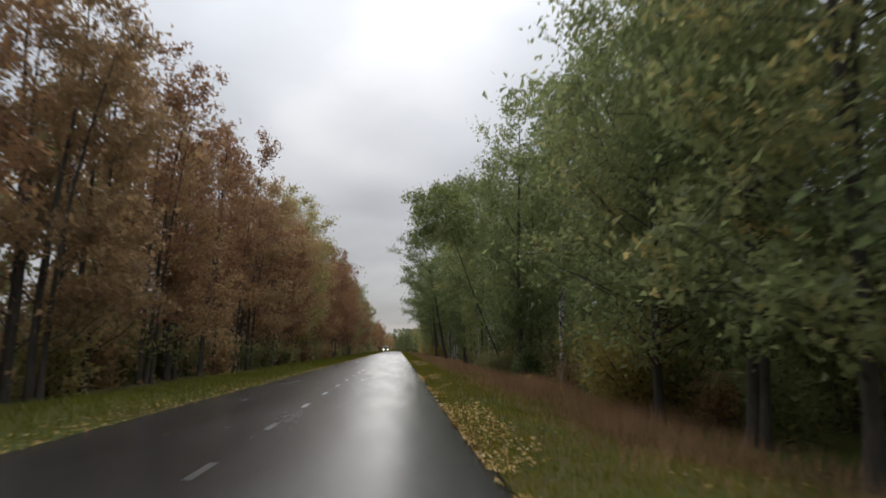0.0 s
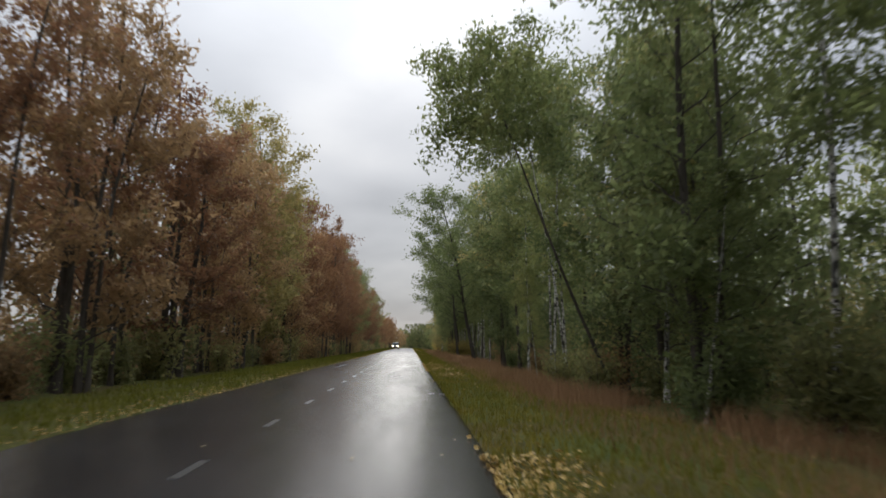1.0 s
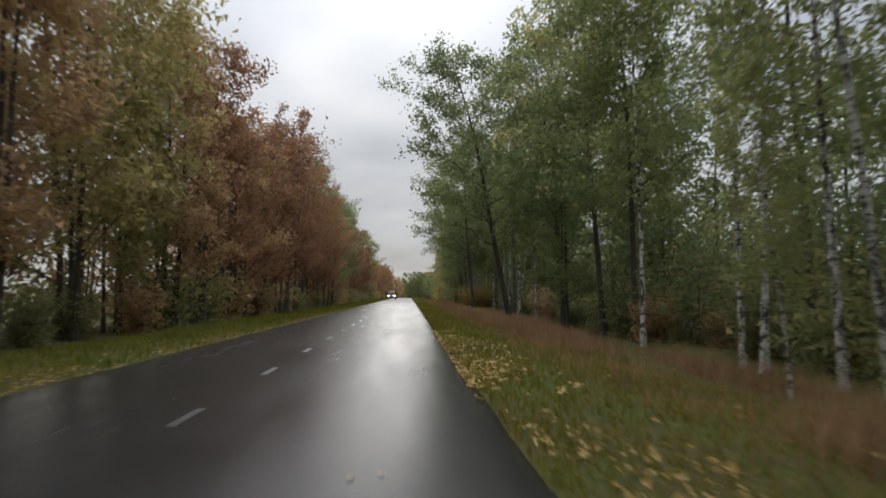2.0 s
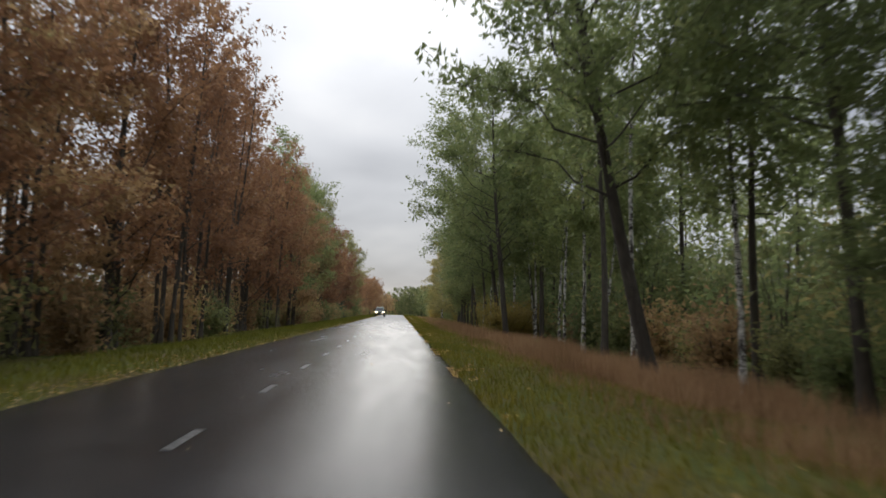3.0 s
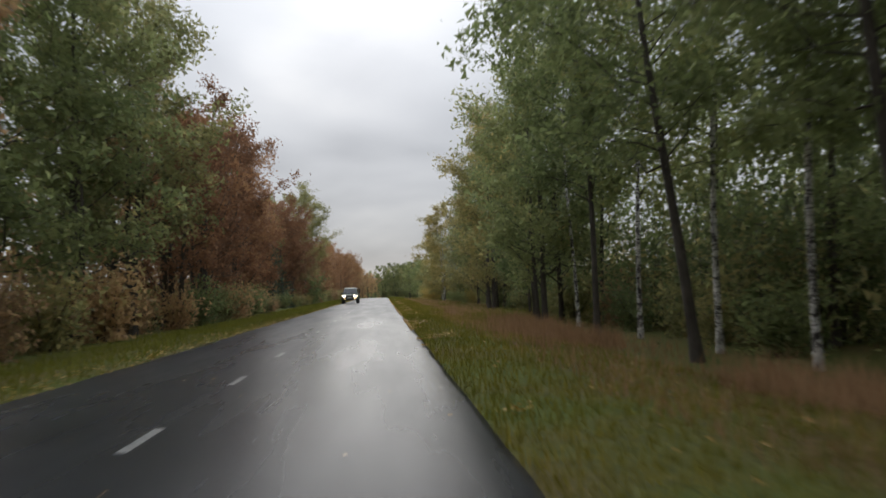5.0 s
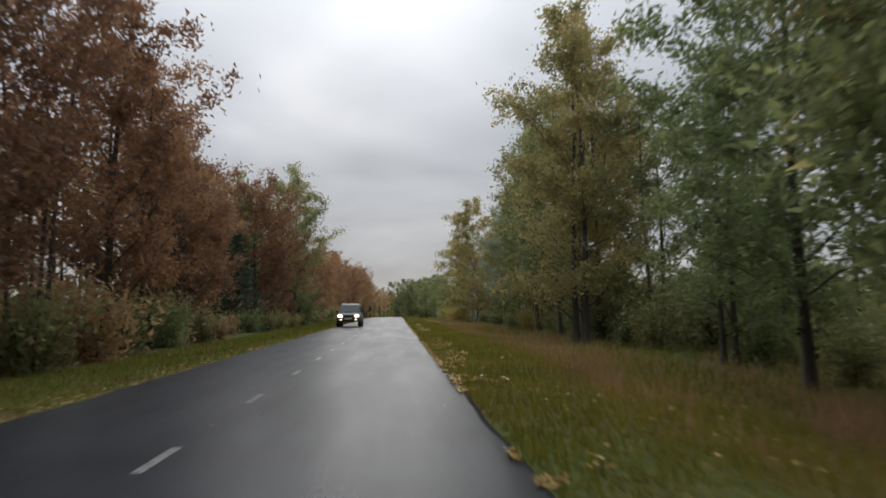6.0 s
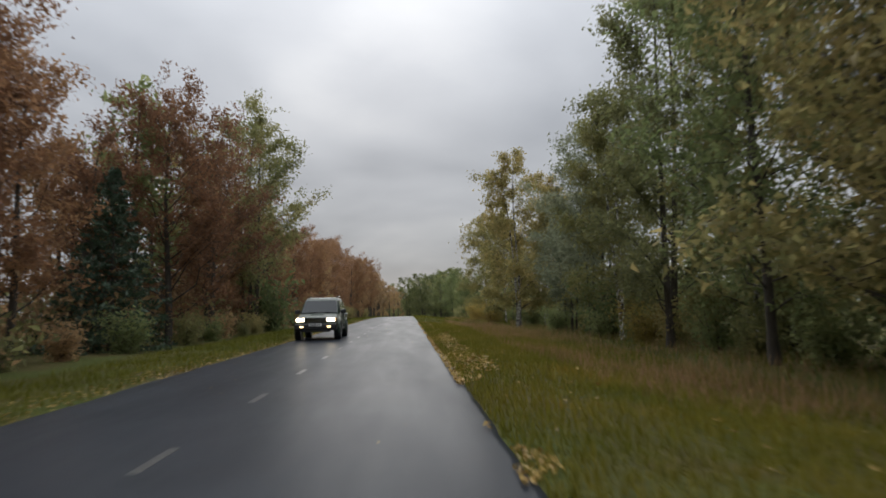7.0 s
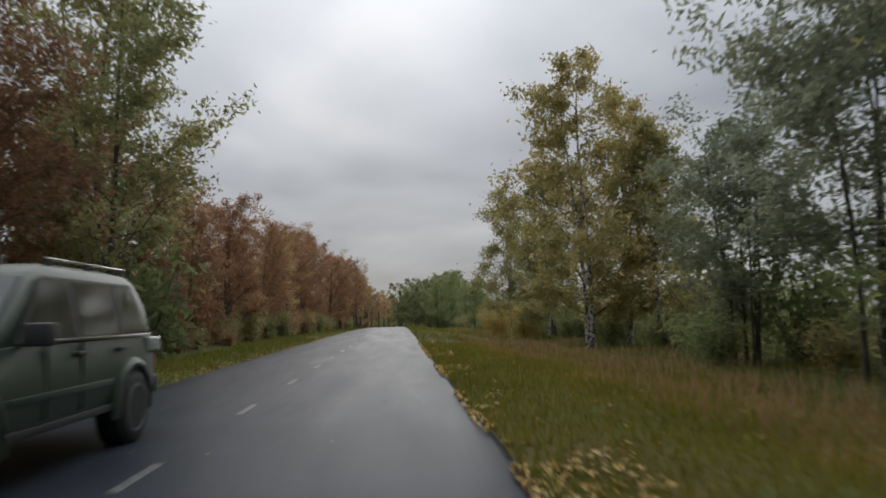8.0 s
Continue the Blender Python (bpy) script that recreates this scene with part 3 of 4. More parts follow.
# ---- the forest edge on the right ----
RIGHT_EDGE = "trees along the right forest edge"
LEFT_EDGE = "trees along the left forest edge"
R = random.Random(5)
for k, x, y, sc, i, lean in [
    # big leafy trees whose crowns reach over the verge
    ("green", 7.6, 5.0, 0.98, 0, 0), ("green", 7.0, 9.8, 0.95, 3, 0), ("green", 7.4, 14.0, 1.0, 1, 0), ("green", 7.2, 18.4, 0.98, 2, 0), ("green", 9.0, 22.5, 0.97, 2, 0), ("tall", 9.6, 29.0, 1.0, 3, -3), ("green", 10.9, 25.6, 1.0, 1, 0), ("green", 11.8, 31.2, 1.0, 0, 0), ("green", 12.6, 37.0, 0.95, 3, 0), ("green", 11.2, 19.5, 1.0, 3, 0),
    ("green", 7.6, 41.0, 1.1, 1, 0), ("green", 9.4, 48.7, 0.95, 0, 0), ("green", 9.8, 46.0, 0.85, 2, 0), ("green", 8.9, 52.0, 0.92, 1, 0), ("overhang", 8.0, 49.8, 1.0, 0, -22), ("overhang", 8.4, 59.5, 1.12, 1, -8), ("tall", 9.5, 75.5, 1.08, 0, -2),
    ("tall", 9.1, 79.0, 1.1, 1, -3), ("tall", 8.7, 85.0, 1.12, 2, -5), ("lean", 6.5, 90.0, 1.0, 0, -11), ("green", 8.2, 82.0, 0.66, 1, 0), ("tall", 9.9, 91.0, 1.0, 3, -2), ("tall", 11.9, 104.5, 0.62, 0, 0), ("sparse", 8.2, 99.6, 1.0, 0, 0),
    ("lean", 6.5, 113.8, 0.98, 0, -5), ("tall", 9.3, 118.5, 0.92, 1, -5), ("lean", 7.4, 121.9, 1.0, 0, -7), ("tall", 7.5, 129.5, 0.9, 1, -7), ("sparse", 8.9, 114.6, 1.05, 0, -3), ("tall", 7.3, 136.0, 0.98, 3, -6),
    ("tall", 7.7, 144.5, 0.95, 2, -1), ("green", 7.8, 152.5, 1.0, 1, 0), ("green", 8.8, 159.0, 0.88, 0, 0), ("green", 9.4, 155.5, 0.95, 2, 0), ("green", 9.8, 164.5, 0.66, 3, 0),
    # white trunks
    ("birch", 8.2, 33.6, 1.0, 0, 0), ("thinbirch", 9.3, 38.4, 1.05, 0, 1), ("birch", 9.0, 47.3, 0.95, 3, 2),
    ("birch", 8.8, 61.4, 1.0, 1, -1), ("thinbirch", 8.7, 64.2, 1.05, 0, 1), ("thinbirch", 8.9, 65.6, 0.9, 1, -2), ("birch", 8.6, 72.3, 1.0, 0, 0),
    ("birch", 7.6, 87.5, 0.9, 1, 0), ("thinbirch", 8.0, 95.6, 1.05, 0, 0), ("birch", 8.5, 103.8, 1.08, 0, 0), ("birch", 9.0, 102.6, 0.8, 2, 7),
    ("birch", 8.5, 107.3, 0.95, 1, -1), ("birch", 8.9, 110.2, 0.95, 3, 1), ("birch", 8.6, 115.3, 0.95, 0, 0), ("birch", 9.0, 117.5, 0.85, 2, -2),
    ("thinbirch", 9.2, 126.8, 1.12, 1, 0), ("birch", 8.8, 131.8, 0.98, 2, 1), ("birch", 8.9, 134.0, 0.92, 3, 0), ("birch", 8.8, 137.8, 0.97, 0, 0),
    ("birch", 8.8, 143.2, 0.97, 1, 0), ("birch", 8.8, 150.5, 0.95, 2, 0),
    # thinner stand with open ground behind
    ("olive", 9.6, 179.5, 1.2, 0, 0), ("olive", 10.9, 182.5, 1.08, 0, 0), ("green", 12.6, 168.0, 0.58, 1, 0), ("olive", 12.6, 176.5, 0.85, 0, 0), ("olive", 12.8, 184.5, 0.9, 0, 0), ("green", 10.6, 188.0, 1.02, 2, 0), ("olive", 11.0, 196.5, 1.1, 0, 0), ("yellow", 12.2, 192.5, 0.95, 1, 0),
    ("yellow", 11.2, 202.5, 0.88, 0, 0), ("willow", 11.4, 208.6, 1.08, 0, 0), ("willow", 11.2, 214.5, 0.78, 0, 0), ("bush", 11.5, 206.0, 1.5, 0, 0), ("yellow", 10.2, 227.5, 1.08, 1, 0), ("yellow", 12.4, 229.8, 0.92, 1, 0), ("yellow", 13.0, 226.0, 0.8, 0, 0),
    ("yellow", 10.6, 240.0, 0.8, 0, 0), ("yellow", 10.2, 252.0, 0.88, 1, 0), ("green", 12.5, 247.0, 0.6, 3, 0),
    ("faroak", 10.5, 372.0, 0.92, 0, 0), ("faroak", 11.0, 388.0, 1.0, 0, 0), ("green", 9.6, 356.0, 0.84, 1, 0), ("green", 11.5, 340.0, 0.72, 0, 0), ("faroak", 9.5, 404.0, 1.0, 0, 0), ("faroak", 14.5, 378.0, 1.0, 0, 0), ("faroak", 13.5, 360.0, 0.9, 0, 0), ("faroak", 10.0, 420.0, 1.05, 0, 0), ("faroak", 6.0, 410.0, 1.1, 0, 0), ("green", 13.0, 346.0, 0.8, 2, 0), ("green", 10.4, 322.0, 0.62, 2, 0), ("green", 10.8, 300.0, 0.5, 3, 0), ("green", 9.8, 280.0, 0.42, 1, 0),
]:
    put(k, x, y, sc, i=i, group=RIGHT_EDGE, tilt=(lean, 0), tall=R.uniform(0.97, 1.04))

# ---- the forest edge on the left ----
for k, x, y, sc, i in [
    ("rust", -10.6, -6.0, 1.00, 0), ("rust", -10.9, 2.0, 1.00, 1), ("rust", -10.2, 8.5, 0.98, 2), ("thin", -10.8, 14.0, 1.00, 0), ("rust", -10.2, 18.5, 1.00, 3), ("rust", -10.6, 23.0, 0.90, 0),
    ("thin", -10.8, 28.0, 0.98, 1), ("rust", -10.2, 31.5, 0.88, 1), ("thin", -10.5, 34.8, 0.9, 0), ("thin", -10.4, 40.0, 0.96, 1), ("rust", -10.2, 45.0, 1.00, 3), ("thin", -10.8, 49.5, 0.95, 0),
    ("rustred", -10.6, 54.5, 1.04, 1), ("rust", -11.0, 60.7, 1.00, 2), ("rust", -10.2, 65.0, 0.98, 1), ("pale", -10.6, 71.0, 1.17, 0), ("pale", -11.6, 75.4, 0.95, 0),
    ("rust", -10.4, 78.5, 0.98, 0), ("rustred", -10.6, 83.0, 1.06, 0), ("rustred", -10.2, 88.0, 1.04, 1), ("rust", -10.6, 92.5, 1.05, 3), ("rustred", -10.4, 97.5, 1.07, 0), ("thin", -10.0, 101.5, 1.04, 0),
    ("thin", -10.6, 106.0, 1.02, 1), ("thin", -10.2, 110.5, 1.04, 0), ("thin", -10.8, 114.5, 1.04, 1), ("rustred", -10.6, 119.0, 1.02, 1), ("thin", -10.2, 124.0, 0.94, 0), ("rustred", -10.4, 129.5, 0.96, 0),
    ("rust", -10.2, 134.0, 0.91, 3), ("green", -11.6, 141.5, 1.21, 1), ("green", -11.2, 147.0, 1.14, 3), ("oak", -11.4, 152.5, 1.03, 0),
    ("rustred", -10.8, 157.0, 1.02, 1), ("rustred", -11.0, 162.0, 1.07, 1), ("thin", -11.2, 167.0, 0.96, 0), ("rustred", -10.8, 171.0, 1.03, 0), ("rustred", -11.2, 176.0, 0.95, 0), ("rustred", -11.6, 181.0, 0.92, 1), ("rustred", -12.4, 186.0, 0.88, 1),
    ("rustred", -12.6, 189.0, 0.95, 1), ("rustred", -14.2, 193.5, 0.85, 0), ("spruce", -12.4, 198.2, 1.08, 0), ("spruce", -14.4, 200.5, 0.80, 0), ("spread", -11.8, 210.8, 0.82, 1), ("spread", -13.6, 216.5, 0.60, 0), ("rustred", -14.5, 199.5, 0.80, 1), ("oak", -11.6, 220.5, 1.06, 0), ("bush", -10.6, 222.5, 1.90, 0),
    ("spread", -13.0, 228.5, 0.66, 0), ("rustred", -12.6, 236.0, 0.66, 0), ("spread", -12.4, 243.0, 0.72, 1), ("rust", -13.0, 250.0, 0.74, 3), ("spread", -13.0, 257.0, 0.78, 1), ("rust", -13.2, 265.0, 0.82, 1),
    ("spread", -13.0, 273.0, 0.85, 1), ("rustred", -13.4, 282.0, 0.88, 1), ("spread", -13.4, 291.0, 0.92, 1), ("rustred", -14.4, 301.0, 1.18, 0), ("spread", -12.0, 311.0, 0.90, 1), ("rust", -11.4, 321.0, 0.95, 3), ("spread", -11.0, 332.0, 1.00, 0),
]:
    put(k, x, y, sc, i=i, group=LEFT_EDGE, tall=R.uniform(0.96, 1.05))

for x, y, sc, i, lean in [(-11.2, 76.8, 0.62, 1, 2), (-12.6, 142.5, 0.9, 2, 0), (-12.4, 148.6, 0.8, 3, -2)]:
    put("birch", x, y, sc, i=i, group=LEFT_EDGE, tilt=(lean, 0))
for x, y, sc, i, lean in [(7.2, 40.2, 0.42, 2, 7), (6.9, 60.0, 0.4, 0, -5)]:
    put("birch", x, y, sc, i=i, group=RIGHT_EDGE, tilt=(lean, 0))
put("spread", -12.2, 204.5, 0.91, i=0, group=LEFT_EDGE, tall=1.0)

# ---- rows further into the wood, and the far end of the road ----
for row, x0 in enumerate((12.5, 17.5, 24.0)):
    y = -14.0 + row
    while y < 158:
        if not (34 < y < 44 or (54 < y < 76 and R.random() < 0.5)) and not (90 < y < 116 and R.random() < 0.6):
            put("backgreen" if row else "midgreen", x0 + R.uniform(-1.5, 1.5), y, R.uniform(0.75, 1.0), group="trees deep in the right forest")
        y += R.uniform(5.0, 8.5) + row * 1.0
for row, x0 in enumerate((14.4, 19.0)):
    y = -14.0 + row
    while y < 236:
        if not 188 < y < 203:
            k, x, sc = "backrust" if R.random() < 0.7 else "backgreen", -x0 + R.uniform(-1.4, 1.4), R.uniform(0.75, 0.98)
            if not 79 < y < 91:
                put(k, x, y, sc, group="trees deep in the left forest")
        y += R.uniform(5.0, 8.5) + row * 0.6
for y in range(245, 330, 9):
    put("backrust", -17.5 + R.uniform(-1, 1), y, R.uniform(0.55, 0.75), group="trees deep in the left forest")
y = 342.0
while y < 560:
    put("backrust" if y < 446 else "faroak", -10.2 + bend(y) + R.uniform(-1.0, 1.0), y, R.uniform(0.95, 1.1) * (1 if y < 446 else 1.15), group=LEFT_EDGE)
    put("backrust" if y < 446 else "backgreen", -15.5 + bend(y) + R.uniform(-1.2, 1.2), y + 3, R.uniform(0.9, 1.1), group=LEFT_EDGE)
    if y > 425:
        put("backgreen", 10.5 + bend(y) + R.uniform(-1.2, 1.2), y + 2, R.uniform(0.75, 0.9), group=RIGHT_EDGE)
    y += R.uniform(6.5, 9.5)
for k in range(13):
    put("backgreen" if k % 3 else "backrust", -25 + 4.2 * k + R.uniform(-1, 1), 650 + R.uniform(-8, 8), R.uniform(1.25, 1.55), group="trees closing the far end of the road")
for x, y, sc in [(15, 166, 0.7), (17, 176, 0.6), (21, 184, 0.55), (16, 204, 0.5), (20, 214, 0.5), (18, 234, 0.55), (15, 258, 0.6), (17, 330, 0.7), (16, 350, 0.75), (17, 368, 0.8), (18, 390, 0.8)]:
    put("backgreen", x, y, sc, group="trees behind the open stand")

# ---- undergrowth ----
UNDER = "bushes under the trees"
y = -8.0
while y < 158:
    put("bush" if R.random() < 0.55 else "rustbush", (10.2 if y > 55 else 8.8) + R.uniform(-0.7, 1.4), y, R.uniform(0.5, 1.05), group=UNDER)
    y += R.uniform(2.6, 3.8)
y = -8.0
while y < 240:
    put("rustbush" if R.random() < 0.82 else "bush", -10.6 + R.uniform(-1.0, 0.7), y, R.uniform(0.6, 1.15) * (0.6 if y > 180 else 1), group=UNDER)
    y += R.uniform(2.8, 4.0)
for x, y, sc in [(13.0, 166, 1.5), (12.6, 171, 1.3), (13.8, 176, 1.7), (12.8, 181, 1.4), (14.0, 186, 1.6), (13.2, 191, 1.5), (14.2, 197, 1.7), (13.0, 203, 1.4), (14.4, 209, 1.6), (13.4, 215, 1.5), (14.0, 222, 1.6), (7.4, 40.5, 0.85), (7.0, 49.0, 0.7), (6.8, 54.0, 0.6)]:
    put("bush", x, y, sc, group=UNDER)
for x, y, sc in [(6.7, 117.4, 1.25), (8.0, 119.0, 1.3), (7.4, 21.0, 1.5), (11.0, 199.0, 1.0), (9.4, 243.0, 1.2), (9.6, 257.0, 1.3)]:
    put("goldbush", x, y, sc, group=UNDER)
y = 160.0
while y < 330:
    put("bush", 11.4 + R.uniform(-1.2, 1.8), y, R.uniform(0.5, 0.9), group=UNDER)
    y += R.uniform(2.8, 4.2)
y = 240.0
while y < 345:
    put("rustbush", -11.5 + R.uniform(-1, 1), y, R.uniform(0.7, 1.2), group=UNDER)
    y += R.uniform(3.5, 5)


def thicket(name, seed, spots, mat, label, high, per, size=0.3):
    """Thickets deep in the wood that no one could count: thin stems and leaf sprays, joined."""
    rng = np.random.default_rng(seed)
    r = random.Random(seed)
    verts, faces, c = [], [], []
    for x, y in spots:
        z, h = ground_z(x, y), high * r.uniform(0.6, 1.2)
        for _ in range(5):
            a, w = r.uniform(0, 6.28), r.uniform(0.3, 1.4)
            p = [Vector((x, y, z - 0.2)), Vector((x + math.cos(a) * w * 0.4, y + math.sin(a) * w * 0.4, z + h * 0.5)), Vector((x + math.cos(a) * w, y + math.sin(a) * w, z + h))]
            tube(p, [0.03, 0.02, 0.006], 3, verts, faces)
        q = rng.normal(size=(per, 3)) * np.array([1.0, 1.2, 0.34 * h])
        c.append(q + np.array([x, y, z + 0.55 * h]))
    c = np.concatenate(c)
    n, nv = len(c), len(verts)
    a = rng.normal(size=(n, 3))
    a /= np.linalg.norm(a, axis=1)[:, None]
    b = np.cross(a, rng.normal(size=(n, 3)))
    b /= np.linalg.norm(b, axis=1)[:, None]
    s = size * rng.uniform(0.6, 1.4, (n, 1))
    v = np.stack([c - a * s * 0.5, c + b * s * 0.4, c + a * s * 0.5 - b * s * 0.15], 1).reshape(-1, 3)
    f = (np.arange(3 * n).reshape(-1, 3) + nv).tolist()
    ids = [1] * len(faces) + [0] * n
    return tagged(mesh_object(name, [tuple(p) for p in verts] + v.tolist(), faces + f, [mat, M_BARK], mat_ids=ids), label, "undergrowth", kind="stuff")


def off_gap(spots):
    """Spots outside the clearing in the left wood."""
    return [(x, y) for x, y in spots if not 79 < y < 91]


thicket("undergrowth", 31, [(R.uniform(10.5, 20), R.uniform(-8, 158)) for _ in range(150)], M_OLIVE, "dense olive-green undergrowth deep in the wood", 3.4, 560, 0.25)
thicket("undergrowth", 35, [(R.uniform(20, 32), R.uniform(-8, 175)) for _ in range(120)], M_OLIVE, "dense green undergrowth far back in the wood", 5.0, 380, 0.45)
thicket("undergrowth", 32, off_gap([(R.uniform(-21, -12.5), R.uniform(-8, 238)) for _ in range(170)]), M_OLIVE, "dense brownish undergrowth deep in the wood", 2.3, 260, 0.34)
thicket("undergrowth", 33, [(R.uniform(15, 26), R.uniform(158, 340)) for _ in range(170)], M_OAK, "low dark green hedge and scrub behind the trees", 2.6, 520)
thicket("far_wood", 38, [(R.uniform(-46, 46), R.uniform(646, 690)) for _ in range(70)], M_OAK, "dark wood closing the far end of the road", 15.0, 260, 1.5)
thicket("far_wood", 42, [(R.uniform(-30, 30), R.uniform(540, 610)) for _ in range(80)], M_OAK, "low dark scrub where the road dips out of sight", 9.0, 200, 1.0)
thicket("undergrowth", 43, [(R.uniform(11, 18), R.uniform(50, 84)) for _ in range(48)] + [(R.uniform(11, 18), R.uniform(118, 152)) for _ in range(44)], M_GREEN, "tall green undergrowth closing the wood behind the birches", 5.6, 560, 0.26)
thicket("undergrowth", 45, [(R.uniform(11.5, 19), R.uniform(12, 46)) for _ in range(60)], M_GREEN, "tall green undergrowth filling the wood edge", 6.0, 560, 0.26)
thicket("undergrowth", 39, [(R.uniform(-16, -12), R.uniform(88, 136)) for _ in range(40)], M_RUST, "rust-brown scrub between the stems", 2.8, 300)
thicket("undergrowth", 40, [(R.uniform(10, 15.5), R.uniform(90, 119)) for _ in range(32)], M_GREEN, "leafy green undergrowth behind slender stems", 4.2, 300)
thicket("undergrowth", 41, off_gap([(R.uniform(-14.5, -11.8), R.uniform(-6, 186)) for _ in range(130)]), M_RUST, "rust-brown scrub between the dark stems", 3.2, 240)
thicket("undergrowth", 44, [(R.uniform(16, 24), R.uniform(84, 156)) for _ in range(70)], M_OAK, "dark green undergrowth closing the back of the wood", 6.5, 300, 0.45)
thicket("undergrowth", 37, [(R.uniform(-17, -13.2), R.uniform(183, 234)) for _ in range(45)], M_RUST, "rust-brown scrub filling the wood edge", 3.2, 420)
thicket("undergrowth", 34, [(R.uniform(-19, -12.5), R.uniform(225, 345)) for _ in range(120)], M_RUSTRED, "rust-brown scrub under the trees", 5.0, 300, 0.36)
thicket("far_wood", 36, [(R.uniform(10.0, 19), R.uniform(335, 425)) for _ in range(45)], M_OAK, "dense dark green thicket far along the road", 8.0, 300, 0.7)


def fallen_log(x, y, turn, length, radius):
    """A birch stem that lies tilted against the undergrowth."""
    verts, faces = [], []
    pts = [Vector((0.05 * math.sin(q * 7), 0, length * q)) for q in (0, 0.2, 0.4, 0.6, 0.8, 1.0)]
    tube(pts, [radius * (1 - 0.45 * q / 5) for q in range(6)], 8, verts, faces)
    faces += [tuple(range(7, -1, -1)), tuple(range(40, 48))]
    log = mesh_object("fallen_log", [tuple(v) for v in verts], faces, M_BIRCHBARK, smooth_shade=True)
    log.matrix_basis = pose(x, y, ground_z(x, y) - 0.08, 0, 0, turn) @ pose(0, 0, 0, 62, 0, 0)
    return tagged(log, "fallen pale birch stem leaning in the undergrowth", "log")


fallen_log(8.9, 111.5, 120, 3.2, 0.06)


# ---- grass and fallen leaves ----
def blades(name, seed, count, x0, x1, y0, y1, h, width, mat, label, pull=1.0, keep=None, flop=0.35):
    """Blades of grass, each a bent sliver, standing on the ground."""
    rng = np.random.default_rng(seed)
    verts, faces = [], []
    xs = x0 + (x1 - x0) * rng.random(count) ** pull
    ys = y0 + (y1 - y0) * rng.random(count)
    hs = h * rng.uniform(0.45, 1.25, count)
    az = rng.uniform(0, 2 * np.pi, count)
    fl = flop * rng.uniform(0.2, 1.6, count)
    for x, y, hh, a, q in zip(xs.tolist(), ys.tolist(), hs.tolist(), az.tolist(), fl.tolist()):
        if keep and not keep(x, y):
            continue
        x += bend(y)
        z = ground_z(x, y) - 0.02
        cx, sx = math.cos(a), math.sin(a)
        wx, wy = -sx * width * 0.5, cx * width * 0.5
        n = len(verts)
        verts += [(x - wx, y - wy, z), (x + wx, y + wy, z), (x + cx * q * hh, y + sx * q * hh, z + hh * (1.0 - 0.25 * q))]
        faces.append((n, n + 1, n + 2))
    return tagged(mesh_object(name, verts, faces, mat), label, "grass", kind="stuff")


def patchy(scale, cut, seed):
    return lambda x, y: noise.noise(Vector((x * scale, y * scale * 0.6, seed))) > cut


def fallen(name, seed, count, x0, x1, y0, y1, label, pull=1.0, keep=None, size=0.07, lift=0.03, curl=1.0):
    rng = np.random.default_rng(seed)
    xs = x0 + (x1 - x0) * rng.random(count) ** pull
    ys = y0 + (y1 - y0) * rng.random(count)
    pts = []
    for x, y, q in zip(xs.tolist(), ys.tolist(), rng.random(count).tolist()):
        if keep and not keep(x, y):
            continue
        inside = ROAD_L < x < ROAD_R
        pts.append((x, y, road_z(y) + 0.008 if inside else ground_z(x, y) + lift + 0.14 * q * smooth(ROAD_R, ROAD_R + 0.8, x)))
    c = np.array(pts)
    n = len(c)
    a = rng.normal(size=(n, 3)) * np.array([1, 1, 0.25 * curl])
    a /= np.linalg.norm(a, axis=1)[:, None]
    b = np.cross(a, np.array([0, 0, 1.0]) + rng.normal(size=(n, 3)) * 0.3 * curl)
    b /= np.linalg.norm(b, axis=1)[:, None]
    s = size * rng.uniform(0.6, 1.4, (n, 1))
    up = np.array([0, 0, 1.0]) * s * 0.18 * curl
    v = np.stack([c - a * s * 0.5, c + b * s * 0.36 + up, c + a * s * 0.5, c - b * s * 0.36 + up], 1).reshape(-1, 3)
    f = np.arange(4 * n).reshape(-1, 4)
    return tagged(mesh_object(name, v.tolist(), f.tolist(), M_FALLEN), label, "leaves", kind="stuff")


blades("verge_grass", 1, 135000, ROAD_R - 0.02, 6.2, 3, 225, 0.17, 0.022, M_GRASS, "short wet green grass on the road verge", pull=1.3)
blades("verge_grass", 15, 30000, ROAD_R - 0.02, 5.5, 150, 225, 0.2, 0.026, M_GRASS, "thick wet green grass on the road verge")
blades("verge_grass", 2, 12000, ROAD_R, 7.0, 225, 380, 0.25, 0.03, M_GRASS, "short green grass on the far road verge", pull=1.2)
blades("dry_grass", 3, 66000, 3.6, 7.9, 3, 160, 0.7, 0.02, M_DRY, "tall rust-brown dry grass beside the trees", keep=patchy(0.3, 0.04, 2.0))
blades("dry_grass", 4, 24000, 2.7, 8.5, 3, 160, 0.36, 0.018, M_DRY, "sparse brown dry grass stalks on the verge")
blades("dry_grass", 16, 26000, 4.5, 8.2, 84, 132, 0.66, 0.02, M_DRY, "dense rust-brown dry grass before the birches", keep=patchy(0.3, -0.1, 4.0))
blades("verge_grass", 5, 75000, -9.6, ROAD_L + 0.05, 5, 235, 0.2, 0.026, M_GRASS, "short wet green grass on the road verge", pull=0.8)
blades("verge_grass", 6, 9000, -11.0, ROAD_L, 235, 380, 0.28, 0.035, M_GRASS, "short green grass on the far road verge")
blades("dry_grass", 13, 15000, 3.6, 8.5, 155, 235, 0.42, 0.018, M_DRY, "sparse brown dry grass stalks on the verge", keep=patchy(0.25, -0.2, 2.0))
